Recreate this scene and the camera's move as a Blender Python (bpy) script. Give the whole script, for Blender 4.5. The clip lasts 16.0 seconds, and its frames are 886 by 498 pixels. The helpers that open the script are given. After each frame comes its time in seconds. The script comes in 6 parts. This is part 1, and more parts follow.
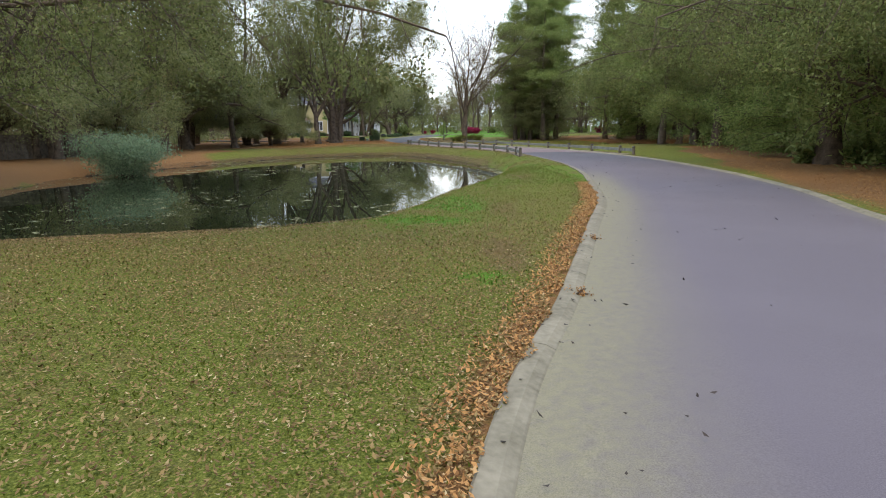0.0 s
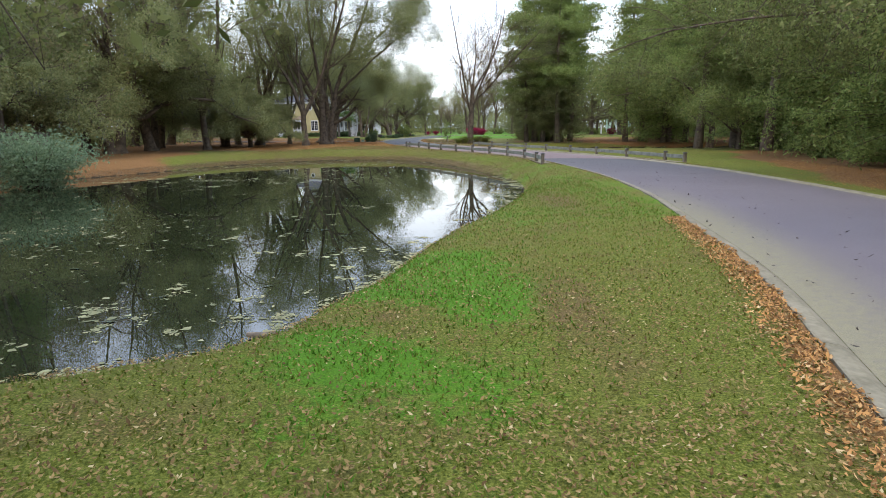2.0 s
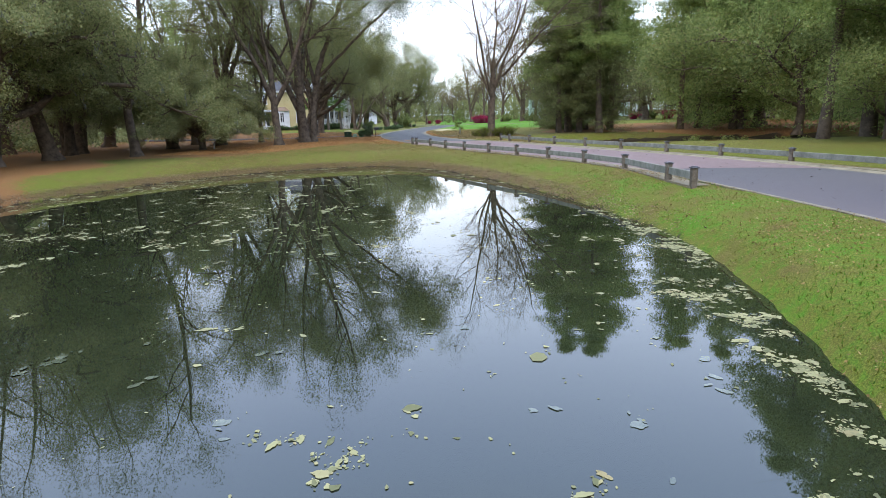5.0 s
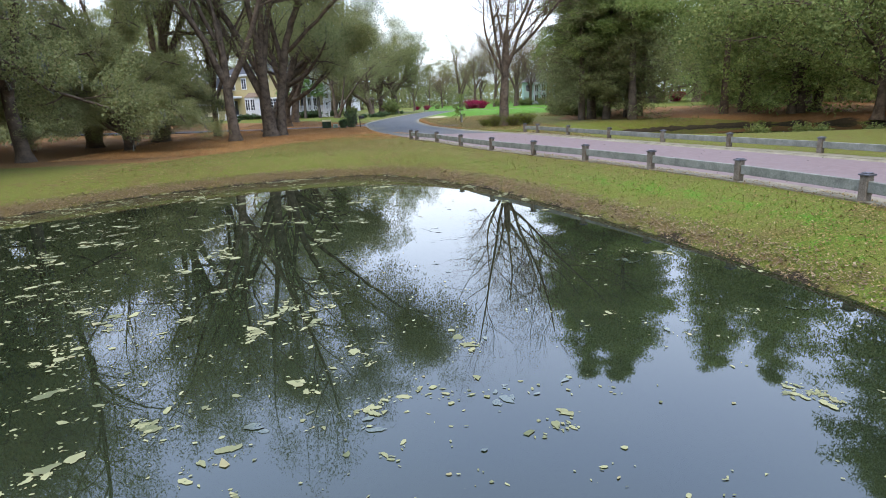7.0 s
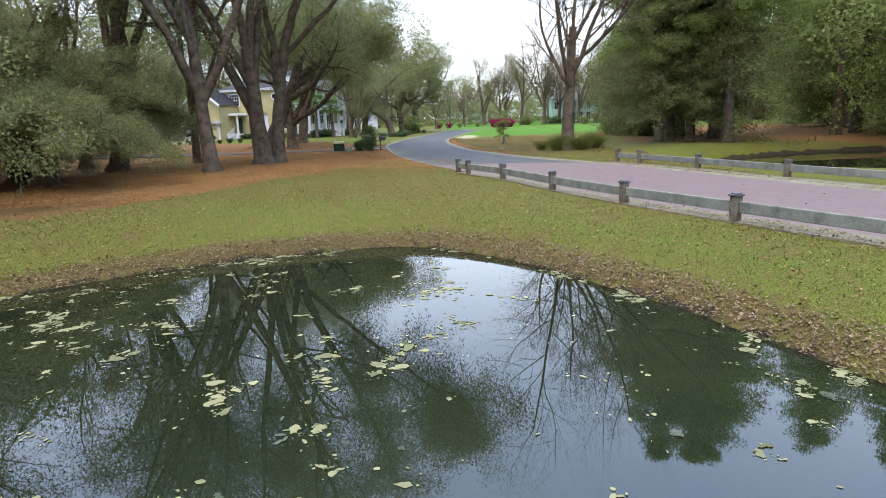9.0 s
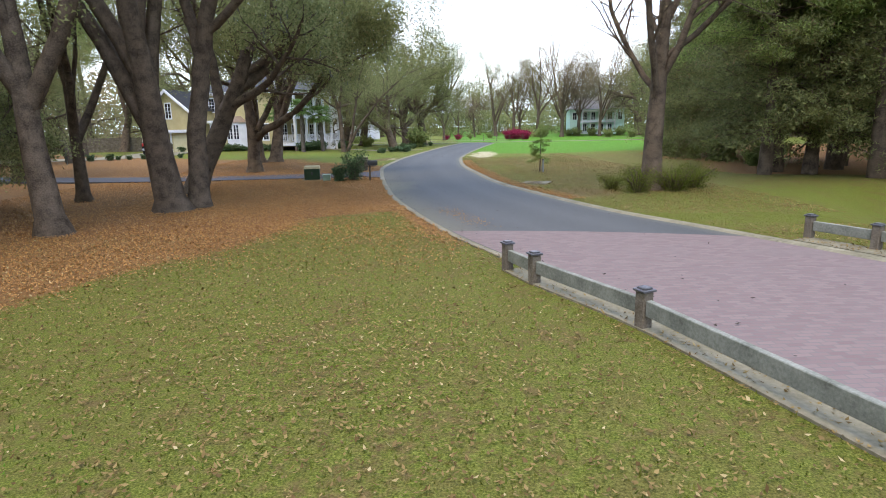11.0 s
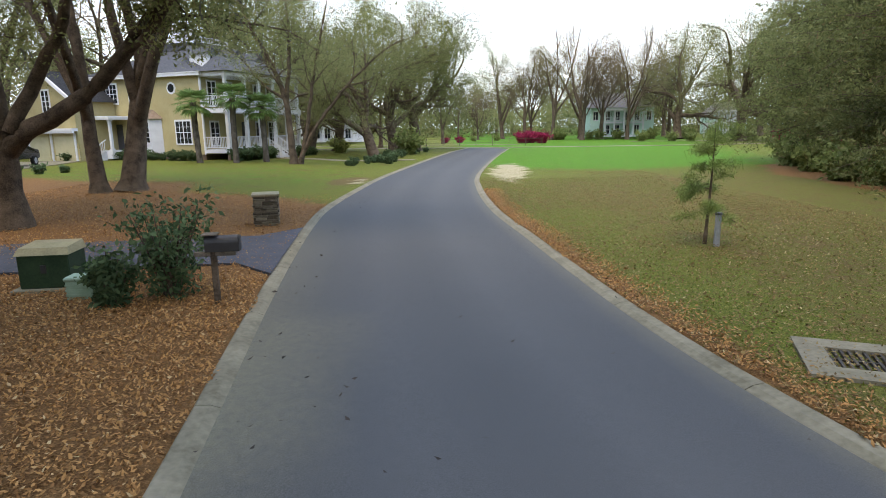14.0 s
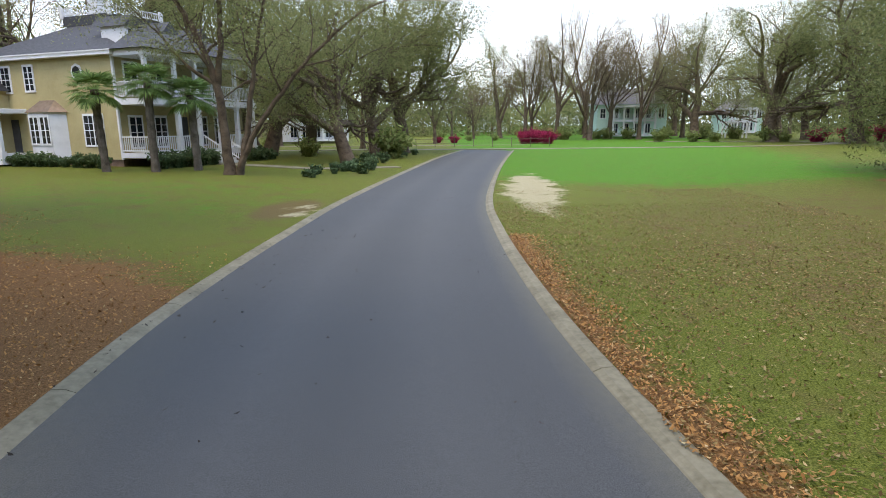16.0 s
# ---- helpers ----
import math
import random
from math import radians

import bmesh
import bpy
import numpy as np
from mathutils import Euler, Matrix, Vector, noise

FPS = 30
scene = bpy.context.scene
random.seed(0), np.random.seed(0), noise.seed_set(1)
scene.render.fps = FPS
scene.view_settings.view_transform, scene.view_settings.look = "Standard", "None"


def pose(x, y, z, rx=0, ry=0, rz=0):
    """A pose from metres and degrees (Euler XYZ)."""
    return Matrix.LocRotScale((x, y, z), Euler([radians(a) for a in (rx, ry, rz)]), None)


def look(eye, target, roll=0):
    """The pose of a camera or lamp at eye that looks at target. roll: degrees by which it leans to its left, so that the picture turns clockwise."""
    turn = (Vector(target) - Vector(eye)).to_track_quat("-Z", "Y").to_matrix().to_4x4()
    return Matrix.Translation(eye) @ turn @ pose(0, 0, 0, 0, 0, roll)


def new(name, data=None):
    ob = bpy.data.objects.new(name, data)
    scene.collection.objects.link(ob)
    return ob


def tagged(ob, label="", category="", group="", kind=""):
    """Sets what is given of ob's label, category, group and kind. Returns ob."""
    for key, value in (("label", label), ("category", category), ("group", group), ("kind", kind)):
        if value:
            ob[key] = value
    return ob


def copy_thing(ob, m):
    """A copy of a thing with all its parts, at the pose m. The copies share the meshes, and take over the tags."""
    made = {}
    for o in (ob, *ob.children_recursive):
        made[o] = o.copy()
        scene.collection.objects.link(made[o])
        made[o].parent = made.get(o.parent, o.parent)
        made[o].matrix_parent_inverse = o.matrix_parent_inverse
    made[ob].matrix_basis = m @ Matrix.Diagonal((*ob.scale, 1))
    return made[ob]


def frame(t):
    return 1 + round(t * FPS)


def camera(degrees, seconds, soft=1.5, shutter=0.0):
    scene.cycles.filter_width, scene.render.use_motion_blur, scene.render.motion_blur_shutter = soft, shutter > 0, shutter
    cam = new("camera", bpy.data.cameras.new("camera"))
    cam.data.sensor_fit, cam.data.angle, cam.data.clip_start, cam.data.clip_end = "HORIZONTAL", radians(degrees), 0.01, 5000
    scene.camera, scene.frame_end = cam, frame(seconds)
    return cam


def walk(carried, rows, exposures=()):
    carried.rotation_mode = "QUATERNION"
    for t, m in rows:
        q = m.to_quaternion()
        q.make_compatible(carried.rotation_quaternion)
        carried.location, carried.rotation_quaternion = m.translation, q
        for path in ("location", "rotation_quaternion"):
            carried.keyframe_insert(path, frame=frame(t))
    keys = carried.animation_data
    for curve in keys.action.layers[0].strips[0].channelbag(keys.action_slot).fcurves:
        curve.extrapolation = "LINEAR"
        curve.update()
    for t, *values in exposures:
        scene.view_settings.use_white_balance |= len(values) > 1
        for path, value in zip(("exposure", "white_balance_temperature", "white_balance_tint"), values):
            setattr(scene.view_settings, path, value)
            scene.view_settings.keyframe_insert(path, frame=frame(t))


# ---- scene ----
cam = camera(74.0, 16.0, soft=0.9)
PATH = [
    (0, (0.786, 2.272, 2.111), (0.818, 4.23, 1.704), -0.5),
    (0.5, (1.042, 4.523, 2.098), (1.07, 6.481, 1.693), -0.5),
    (1, (1.236, 6.645, 2.106), (1.259, 8.603, 1.699), -0.5),
    (1.5, (1.217, 8.716, 2.093), (1.24, 10.674, 1.687), -0.4),
    (2, (1.029, 11.029, 2.032), (1.05, 12.987, 1.628), -0.2),
    (2.5, (0.783, 13.609, 2.032), (0.801, 15.567, 1.628), -0.1),
    (3, (0.45, 16.316, 2.022), (0.467, 18.275, 1.617), -0.1),
    (3.5, (0.065, 19.16, 2.049), (0.069, 21.117, 1.639), -0.2),
    (6, (-0.895, 33.359, 2.307), (-0.845, 35.3, 1.827), -2.4),
    (6.5, (-1.287, 36.356, 2.298), (-1.218, 38.293, 1.803), -2.2),
    (7, (-1.797, 39.301, 2.261), (-1.726, 41.238, 1.77), -2.1),
    (7.5, (-2.31, 42.195, 2.253), (-2.256, 44.138, 1.781), -2.0),
    (8, (-2.673, 44.925, 2.274), (-2.644, 46.874, 1.824), -2.2),
    (8.5, (-2.965, 47.754, 2.255), (-2.95, 49.706, 1.821), -2.2),
    (9, (-3.205, 50.955, 2.227), (-3.18, 52.907, 1.795), -2.0),
    (9.5, (-3.366, 54.292, 2.193), (-3.332, 56.246, 1.769), -1.6),
    (10, (-3.322, 57.427, 2.402), (-3.306, 59.385, 1.995), -1.4),
    (12.5, (-3.68, 75.794, 2.856), (-3.66, 77.751, 2.448), -0.7),
    (13, (-3.64, 79.497, 2.792), (-3.619, 81.456, 2.386), -0.6),
    (13.5, (-3.616, 82.952, 2.74), (-3.593, 84.91, 2.334), -0.7),
    (14, (-3.557, 86.324, 2.706), (-3.531, 88.282, 2.301), -0.7),
    (14.5, (-3.519, 89.471, 2.693), (-3.487, 91.429, 2.285), -0.7),
    (15, (-3.562, 92.445, 2.677), (-3.522, 94.403, 2.269), -0.6),
    (15.5, (-3.512, 95.263, 2.674), (-3.466, 97.22, 2.264), -0.6),
    (16, (-3.401, 97.936, 2.671), (-3.348, 99.892, 2.26), -0.5),
]
walk(cam, [(t, look(eye, target, roll)) for t, eye, target, roll in PATH], ((0, 0.02, 8800, 12), (3, 0.33, 8350, 12), (6, 0.45, 7950, 12), (9.5, 0.55, 8350, 12), (12.5, 0.38, 8500, 12), (14, 0.28, 9000, 12), (16, 0.18, 8800, 12)))

# ---- sky and sun: bright overcast ----
world = bpy.data.worlds.new("overcast_sky")
scene.world = world
world.use_nodes = True
wn = world.node_tree
sky = wn.nodes.new("ShaderNodeTexSky")
sky.sky_type, sky.sun_disc = "NISHITA", False
sky.sun_elevation, sky.sun_rotation = radians(48), radians(200)
sky.dust_density, sky.ozone_density = 2.0, 2.5
veil = wn.nodes.new("ShaderNodeMix")
veil.data_type = "RGBA"
veil.inputs[0].default_value = 0.7
# cloud layer: whiter towards the horizon, bluer overhead
gen = wn.nodes.new("ShaderNodeTexCoord")
split = wn.nodes.new("ShaderNodeSeparateXYZ")
cloud = wn.nodes.new("ShaderNodeMix")
cloud.data_type = "RGBA"
cloud.inputs[6].default_value, cloud.inputs[7].default_value = (16.5, 20.5, 27.0, 1), (13.5, 21.0, 39.0, 1)
rise = wn.nodes.new("ShaderNodeMapRange")
rise.inputs["From Min"].default_value, rise.inputs["From Max"].default_value = 0.12, 0.55
wn.links.new(gen.outputs["Generated"], split.inputs[0])
wn.links.new(split.outputs["Z"], rise.inputs["Value"])
wn.links.new(rise.outputs["Result"], cloud.inputs[0])
wn.links.new(cloud.outputs[2], veil.inputs[7])
wn.links.new(sky.outputs[0], veil.inputs[6])
wn.links.new(veil.outputs[2], wn.nodes["Background"].inputs["Color"])
wn.nodes["Background"].inputs["Strength"].default_value = 0.125
sun = new("sun", bpy.data.lights.new("sun", "SUN"))
sun.data.energy, sun.data.angle, sun.data.color = 2.3, radians(35), (1.0, 0.91, 0.74)
sun.matrix_basis = look((0, 0, 60), (8, 22, 0))

# ---- materials ----
def mat(name, rough=0.8, spec=0.3, metal=0.0):
    m = bpy.data.materials.new(name)
    m.use_nodes = True
    b = m.node_tree.nodes["Principled BSDF"]
    b.inputs["Roughness"].default_value = rough
    b.inputs["Specular IOR Level"].default_value = spec
    b.inputs["Metallic"].default_value = metal
    return m


def node(m, kind, **sets):
    n = m.node_tree.nodes.new(kind)
    for k, v in sets.items():
        if k in n.inputs:
            n.inputs[k].default_value = v
    return n


def link(m, a, b):
    m.node_tree.links.new(a, b)


def coords(m):
    """World-fixed coordinates in metres."""
    return node(m, "ShaderNodeNewGeometry").outputs["Position"]


def noise_tex(m, scale, detail=4.0, rough=0.55, vec=None):
    n = node(m, "ShaderNodeTexNoise", Scale=scale, Detail=detail, Roughness=rough)
    link(m, vec if vec is not None else coords(m), n.inputs["Vector"])
    return n.outputs["Fac"]


def ramp(m, fac, stops):
    n = m.node_tree.nodes.new("ShaderNodeValToRGB")
    e = n.color_ramp.elements
    while len(e) < len(stops):
        e.new(0.5)
    for el, (p, c) in zip(e, stops):
        el.position, el.color = p, (*c, 1)
    link(m, fac, n.inputs["Fac"])
    return n.outputs["Color"]


def mixc(m, fac, a, b, mode="MIX"):
    n = m.node_tree.nodes.new("ShaderNodeMix")
    n.data_type, n.blend_type = "RGBA", mode
    for sock, v in ((n.inputs[0], fac), (n.inputs[6], a), (n.inputs[7], b)):
        if isinstance(v, (int, float)):
            sock.default_value = v
        elif isinstance(v, tuple):
            sock.default_value = (*v, 1)
        else:
            link(m, v, sock)
    return n.outputs[2]


def math_node(m, op, a, b=0.5):
    n = m.node_tree.nodes.new("ShaderNodeMath")
    n.operation, n.use_clamp = op, True
    for sock, v in zip(n.inputs, (a, b)):
        if isinstance(v, (int, float)):
            sock.default_value = v
        else:
            link(m, v, sock)
    return n.outputs[0]


def scaled(m, a, k):
    n = m.node_tree.nodes.new("ShaderNodeMath")
    n.operation = "MULTIPLY"
    link(m, a, n.inputs[0])
    n.inputs[1].default_value = k
    return n.outputs[0]


def base(m, col):
    s = m.node_tree.nodes["Principled BSDF"].inputs["Base Color"]
    if isinstance(col, tuple):
        s.default_value = (*col, 1)
    else:
        link(m, col, s)
    return m


def bump(m, height, strength=0.4, dist=0.02):
    n = node(m, "ShaderNodeBump", Strength=strength, Distance=dist)
    link(m, height, n.inputs["Height"])
    link(m, n.outputs["Normal"], m.node_tree.nodes["Principled BSDF"].inputs["Normal"])
    return m


def attr(m, name):
    n = m.node_tree.nodes.new("ShaderNodeAttribute")
    n.attribute_name = name
    return n.outputs["Fac"]


def island(m):
    return node(m, "ShaderNodeNewGeometry").outputs["Random Per Island"]


def obj_random(m):
    return m.node_tree.nodes.new("ShaderNodeObjectInfo").outputs["Random"]


def speckled(name, a, b, scale, rough=0.8, spec=0.3, b_scale=None, b_str=0.3, b_dist=0.01, metal=0.0):
    """Two-tone noise at a coarse and a fine scale, with relief."""
    m = mat(name, rough, spec, metal)
    big = noise_tex(m, scale)
    fine = noise_tex(m, scale * 9, 3)
    f = math_node(m, "ADD", math_node(m, "MULTIPLY", big, 0.6), math_node(m, "MULTIPLY", fine, 0.4))
    base(m, ramp(m, f, [(0.35, a), (0.65, b)]))
    return bump(m, noise_tex(m, b_scale or scale * 12, 3), b_str, b_dist)


def leafy(name, dark, light, brown=None, trans=0.35):
    """Foliage: one tone a leaf, lit through."""
    m = mat(name, 0.75, 0.12)
    stops = [(0.0, dark), (0.75, light)] + ([(0.93, light), (1.0, brown)] if brown else [(1.0, light)])
    c = ramp(m, island(m), stops)
    c = mixc(m, math_node(m, "MULTIPLY", noise_tex(m, 0.35, 2), 0.5), c, tuple(v * 0.8 for v in dark))
    base(m, c)
    t = m.node_tree.nodes.new("ShaderNodeBsdfTranslucent")
    link(m, c, t.inputs["Color"])
    mix = node(m, "ShaderNodeMixShader", Fac=trans)
    link(m, m.node_tree.nodes["Principled BSDF"].outputs[0], mix.inputs[1])
    link(m, t.outputs[0], mix.inputs[2])
    link(m, mix.outputs[0], m.node_tree.nodes["Material Output"].inputs["Surface"])
    return m


def make_ground():
    m = mat("ground_mat", 0.95, 0.1)
    blot = noise_tex(m, 0.9, 5, 0.65)
    mid = noise_tex(m, 7.0, 4, 0.6)
    fine = noise_tex(m, 45.0, 4, 0.7)
    grass = ramp(m, fine, [(0.32, (0.030, 0.040, 0.006)), (0.5, (0.086, 0.104, 0.016)), (0.68, (0.190, 0.190, 0.046))])
    lush = ramp(m, fine, [(0.3, (0.026, 0.082, 0.007)), (0.65, (0.074, 0.190, 0.016))])
    dry = ramp(m, fine, [(0.3, (0.052, 0.036, 0.012)), (0.65, (0.150, 0.108, 0.042))])
    litter = ramp(m, fine, [(0.25, (0.055, 0.026, 0.010)), (0.5, (0.160, 0.080, 0.031)), (0.72, (0.280, 0.156, 0.066))])
    sand = ramp(m, fine, [(0.3, (0.190, 0.155, 0.080)), (0.7, (0.400, 0.355, 0.225))])
    mud = ramp(m, fine, [(0.3, (0.010, 0.008, 0.005)), (0.7, (0.050, 0.037, 0.022))])
    jag = math_node(m, "MULTIPLY", math_node(m, "SUBTRACT", math_node(m, "MULTIPLY", math_node(m, "ADD", math_node(m, "MULTIPLY", mid, 0.5), math_node(m, "MULTIPLY", blot, 0.5)), 1.0), 0.3), 2.5)

    def zone(name):
        n = math_node(m, "SUBTRACT", scaled(m, attr(m, name), 1.6), jag)
        return math_node(m, "MULTIPLY", n, 2.5)
    c = mixc(m, math_node(m, "MULTIPLY", math_node(m, "SUBTRACT", blot, 0.5), 3.5), grass, dry)
    c = mixc(m, zone("lush"), c, lush)
    c = mixc(m, zone("dry"), c, dry)
    c = mixc(m, zone("litter"), c, litter)
    c = mixc(m, zone("sand"), c, sand)
    c = mixc(m, zone("mud"), c, mud)
    base(m, c)
    return bump(m, math_node(m, "ADD", math_node(m, "MULTIPLY", fine, 0.6), math_node(m, "MULTIPLY", mid, 0.4)), 0.8, 0.05)


def make_asphalt():
    m = mat("asphalt_mat", 0.85, 0.2)
    big = noise_tex(m, 0.35, 4)
    fine = noise_tex(m, 90.0, 3, 0.7)
    mid = noise_tex(m, 9.0, 4, 0.65)
    c = ramp(m, fine, [(0.3, (0.030, 0.031, 0.031)), (0.7, (0.088, 0.091, 0.090))])
    c = mixc(m, math_node(m, "MULTIPLY", math_node(m, "SUBTRACT", big, 0.42), 2.5), c, (0.064, 0.066, 0.065))
    old = ramp(m, fine, [(0.3, (0.078, 0.067, 0.071)), (0.7, (0.124, 0.107, 0.112))])
    old = mixc(m, math_node(m, "MULTIPLY", math_node(m, "SUBTRACT", big, 0.45), 2.0), old, (0.12, 0.104, 0.109))
    c = mixc(m, attr(m, "old"), c, old)
    c = mixc(m, math_node(m, "MULTIPLY", attr(m, "lane"), math_node(m, "ADD", mid, 0.1)), c, (0.090, 0.091, 0.089))
    grit = math_node(m, "MULTIPLY", scaled(m, attr(m, "dust"), 1.5), math_node(m, "ADD", mid, 0.15))
    c = mixc(m, grit, c, ramp(m, fine, [(0.3, (0.125, 0.112, 0.066)), (0.7, (0.205, 0.184, 0.118))]))
    base(m, c)
    return bump(m, math_node(m, "ADD", math_node(m, "MULTIPLY", fine, 0.6), math_node(m, "MULTIPLY", mid, 0.4)), 0.4, 0.008)


def make_brick():
    m = mat("brick_paving_mat", 0.85, 0.2)
    t = node(m, "ShaderNodeTexBrick", Scale=2.4)
    t.inputs["Color1"].default_value, t.inputs["Color2"].default_value = (0.135, 0.086, 0.081, 1), (0.180, 0.126, 0.117, 1)
    t.inputs["Mortar"].default_value, t.inputs["Mortar Size"].default_value = (0.117, 0.104, 0.095, 1), 0.02
    link(m, coords(m), t.inputs["Vector"])
    c = mixc(m, math_node(m, "MULTIPLY", noise_tex(m, 0.5, 4), 0.8), t.outputs["Color"], (0.144, 0.108, 0.104))
    base(m, c)
    return bump(m, noise_tex(m, 30, 3), 0.3, 0.01)


def make_water():
    m = mat("pond_water_mat", 0.015, 0.5)
    b = m.node_tree.nodes["Principled BSDF"]
    b.inputs["IOR"].default_value = 1.5
    base(m, ramp(m, noise_tex(m, 0.3, 3), [(0.3, (0.008, 0.012, 0.006)), (0.7, (0.014, 0.019, 0.009))]))
    return bump(m, noise_tex(m, 1.2, 2), 0.02, 0.02)


M = {
    "ground": make_ground(), "asphalt": make_asphalt(), "brick": make_brick(), "water": make_water(),
    "kerb": speckled("concrete_mat", (0.118, 0.104, 0.068), (0.215, 0.190, 0.132), 1.6, 0.9, 0.2),
    "bark": speckled("oak_bark_mat", (0.042, 0.031, 0.022), (0.150, 0.112, 0.080), 3.0, 0.95, 0.08, 22, 0.9, 0.04),
    "bark_pale": speckled("grey_bark_mat", (0.055, 0.045, 0.036), (0.165, 0.140, 0.115), 3.0, 0.95, 0.08, 22, 0.9, 0.04),
    "timber": speckled("weathered_timber_mat", (0.07, 0.055, 0.04), (0.19, 0.16, 0.125), 4.0, 0.9, 0.1, 40, 0.6, 0.01),
    "rail": speckled("mossy_rail_mat", (0.10, 0.105, 0.085), (0.22, 0.225, 0.19), 3.0, 0.9, 0.1, 40, 0.5, 0.01),
    "oak": leafy("oak_leaf_mat", (0.112, 0.132, 0.050), (0.319, 0.336, 0.144), (0.366, 0.289, 0.147), 0.5),
    # oak leaves again, darker: shade under the overhanging limbs put into the colour
    "oak_in_shade": leafy("shaded_oak_leaf_mat", (0.052, 0.064, 0.018), (0.190, 0.207, 0.071), (0.276, 0.207, 0.092), 0.4),
    "dark": leafy("evergreen_leaf_mat", (0.098, 0.138, 0.041), (0.299, 0.345, 0.121), (0.333, 0.265, 0.121), 0.5),
    "pine": leafy("pine_needle_mat", (0.102, 0.156, 0.043), (0.318, 0.396, 0.126), (0.360, 0.282, 0.126), 0.5),
    "cedar": leafy("cedar_leaf_mat", (0.077, 0.092, 0.035), (0.237, 0.253, 0.101), (0.275, 0.182, 0.105), 0.45),
    "bud": leafy("spring_bud_mat", (0.149, 0.121, 0.069), (0.356, 0.299, 0.167), (0.391, 0.241, 0.138), 0.45),
    "moss": leafy("hanging_moss_mat", (0.10, 0.105, 0.085), (0.20, 0.20, 0.165)),
    "bush": leafy("shrub_leaf_mat", (0.03, 0.06, 0.025), (0.12, 0.18, 0.085)),
    "sage": leafy("grey_green_leaf_mat", (0.09, 0.145, 0.075), (0.26, 0.35, 0.20), None, 0.45),
    "azalea": leafy("azalea_flower_mat", (0.10, 0.012, 0.03), (0.50, 0.035, 0.10)),
    "palm": leafy("palm_frond_mat", (0.070, 0.130, 0.040), (0.240, 0.370, 0.120)),
    "fallen": leafy("fallen_leaf_mat", (0.140, 0.062, 0.021), (0.470, 0.241, 0.087), (0.515, 0.381, 0.202), 0.1),
    "tan": leafy("tan_leaf_mat", (0.075, 0.043, 0.015), (0.27, 0.185, 0.073), (0.46, 0.37, 0.20), 0.1),
    "debris": leafy("road_debris_mat", (0.02, 0.016, 0.012), (0.06, 0.045, 0.035), None, 0.0),
    "blade": leafy("grass_blade_mat", (0.057, 0.078, 0.009), (0.156, 0.176, 0.030), (0.246, 0.189, 0.066), 0.4),
    "lush": leafy("fresh_grass_mat", (0.034, 0.105, 0.010), (0.092, 0.220, 0.022), (0.20, 0.22, 0.06), 0.4),
    "bank": leafy("grey_leaf_mat", (0.065, 0.044, 0.025), (0.27, 0.195, 0.115), (0.38, 0.30, 0.19), 0.1),
    "scum": leafy("floating_algae_mat", (0.10, 0.11, 0.055), (0.31, 0.30, 0.155), (0.26, 0.21, 0.11), 0.1),
    "film": speckled("drowned_algae_mat", (0.025, 0.035, 0.022), (0.10, 0.115, 0.078), 6.0, 0.03, 0.5, b_str=0.02),
}


# ---- mesh helpers ----
def mesh_from(name, verts, faces, material, smooth=False):
    me = bpy.data.meshes.new(name)
    me.from_pydata([tuple(v) for v in verts], [], faces)
    me.materials.append(material)
    if smooth:
        me.shade_smooth()
    me.update()
    return me


def mesh_quads(name, v, material, k=None):
    """A mesh of separate k-gons from an array of shape (n, k, 3)."""
    n, k = v.shape[:2]
    me = bpy.data.meshes.new(name)
    me.vertices.add(n * k)
    me.vertices.foreach_set("co", np.ascontiguousarray(v, dtype=np.float32).ravel())
    me.loops.add(n * k)
    me.loops.foreach_set("vertex_index", np.arange(n * k, dtype=np.int32))
    me.polygons.add(n)
    me.polygons.foreach_set("loop_start", np.arange(0, n * k, k, dtype=np.int32))
    me.materials.append(material)
    me.update(calc_edges=True)
    return me


def put_part(name, me, parent, label=""):
    ob = new(name, me)
    ob.parent = parent
    return tagged(ob, label)


def part(name, bm, material, parent, label=""):
    """Links a bmesh as one mesh object under a thing or a part."""
    me = bpy.data.meshes.new(name)
    bm.normal_update()
    bm.to_mesh(me)
    bm.free()
    me.materials.append(material)
    return put_part(name, me, parent, label)


def thing(name, m, label, category, group="", kind=""):
    ob = new(name)
    ob.matrix_basis = m
    ob.empty_display_size = 0.2
    return tagged(ob, label, category, group, kind)


def box(bm, x0, x1, y0, y1, z0, z1, bevel=0.0, m=None):
    r = bmesh.ops.create_cube(bm, size=1.0)
    vs = r["verts"]
    for v in vs:
        v.co = Vector((x0 + (v.co.x + 0.5) * (x1 - x0), y0 + (v.co.y + 0.5) * (y1 - y0), z0 + (v.co.z + 0.5) * (z1 - z0)))
    if bevel:
        es = list({e for v in vs for e in v.link_edges})
        vs = list({v for f in bmesh.ops.bevel(bm, geom=es, offset=bevel, segments=1, affect="EDGES")["faces"] for v in f.verts})
    if m is not None:
        bmesh.ops.transform(bm, matrix=m, verts=vs)
    return bm


def boxes(*specs, bevel=0.0):
    bm = bmesh.new()
    for s in specs:
        box(bm, *s, bevel=bevel)
    return bm


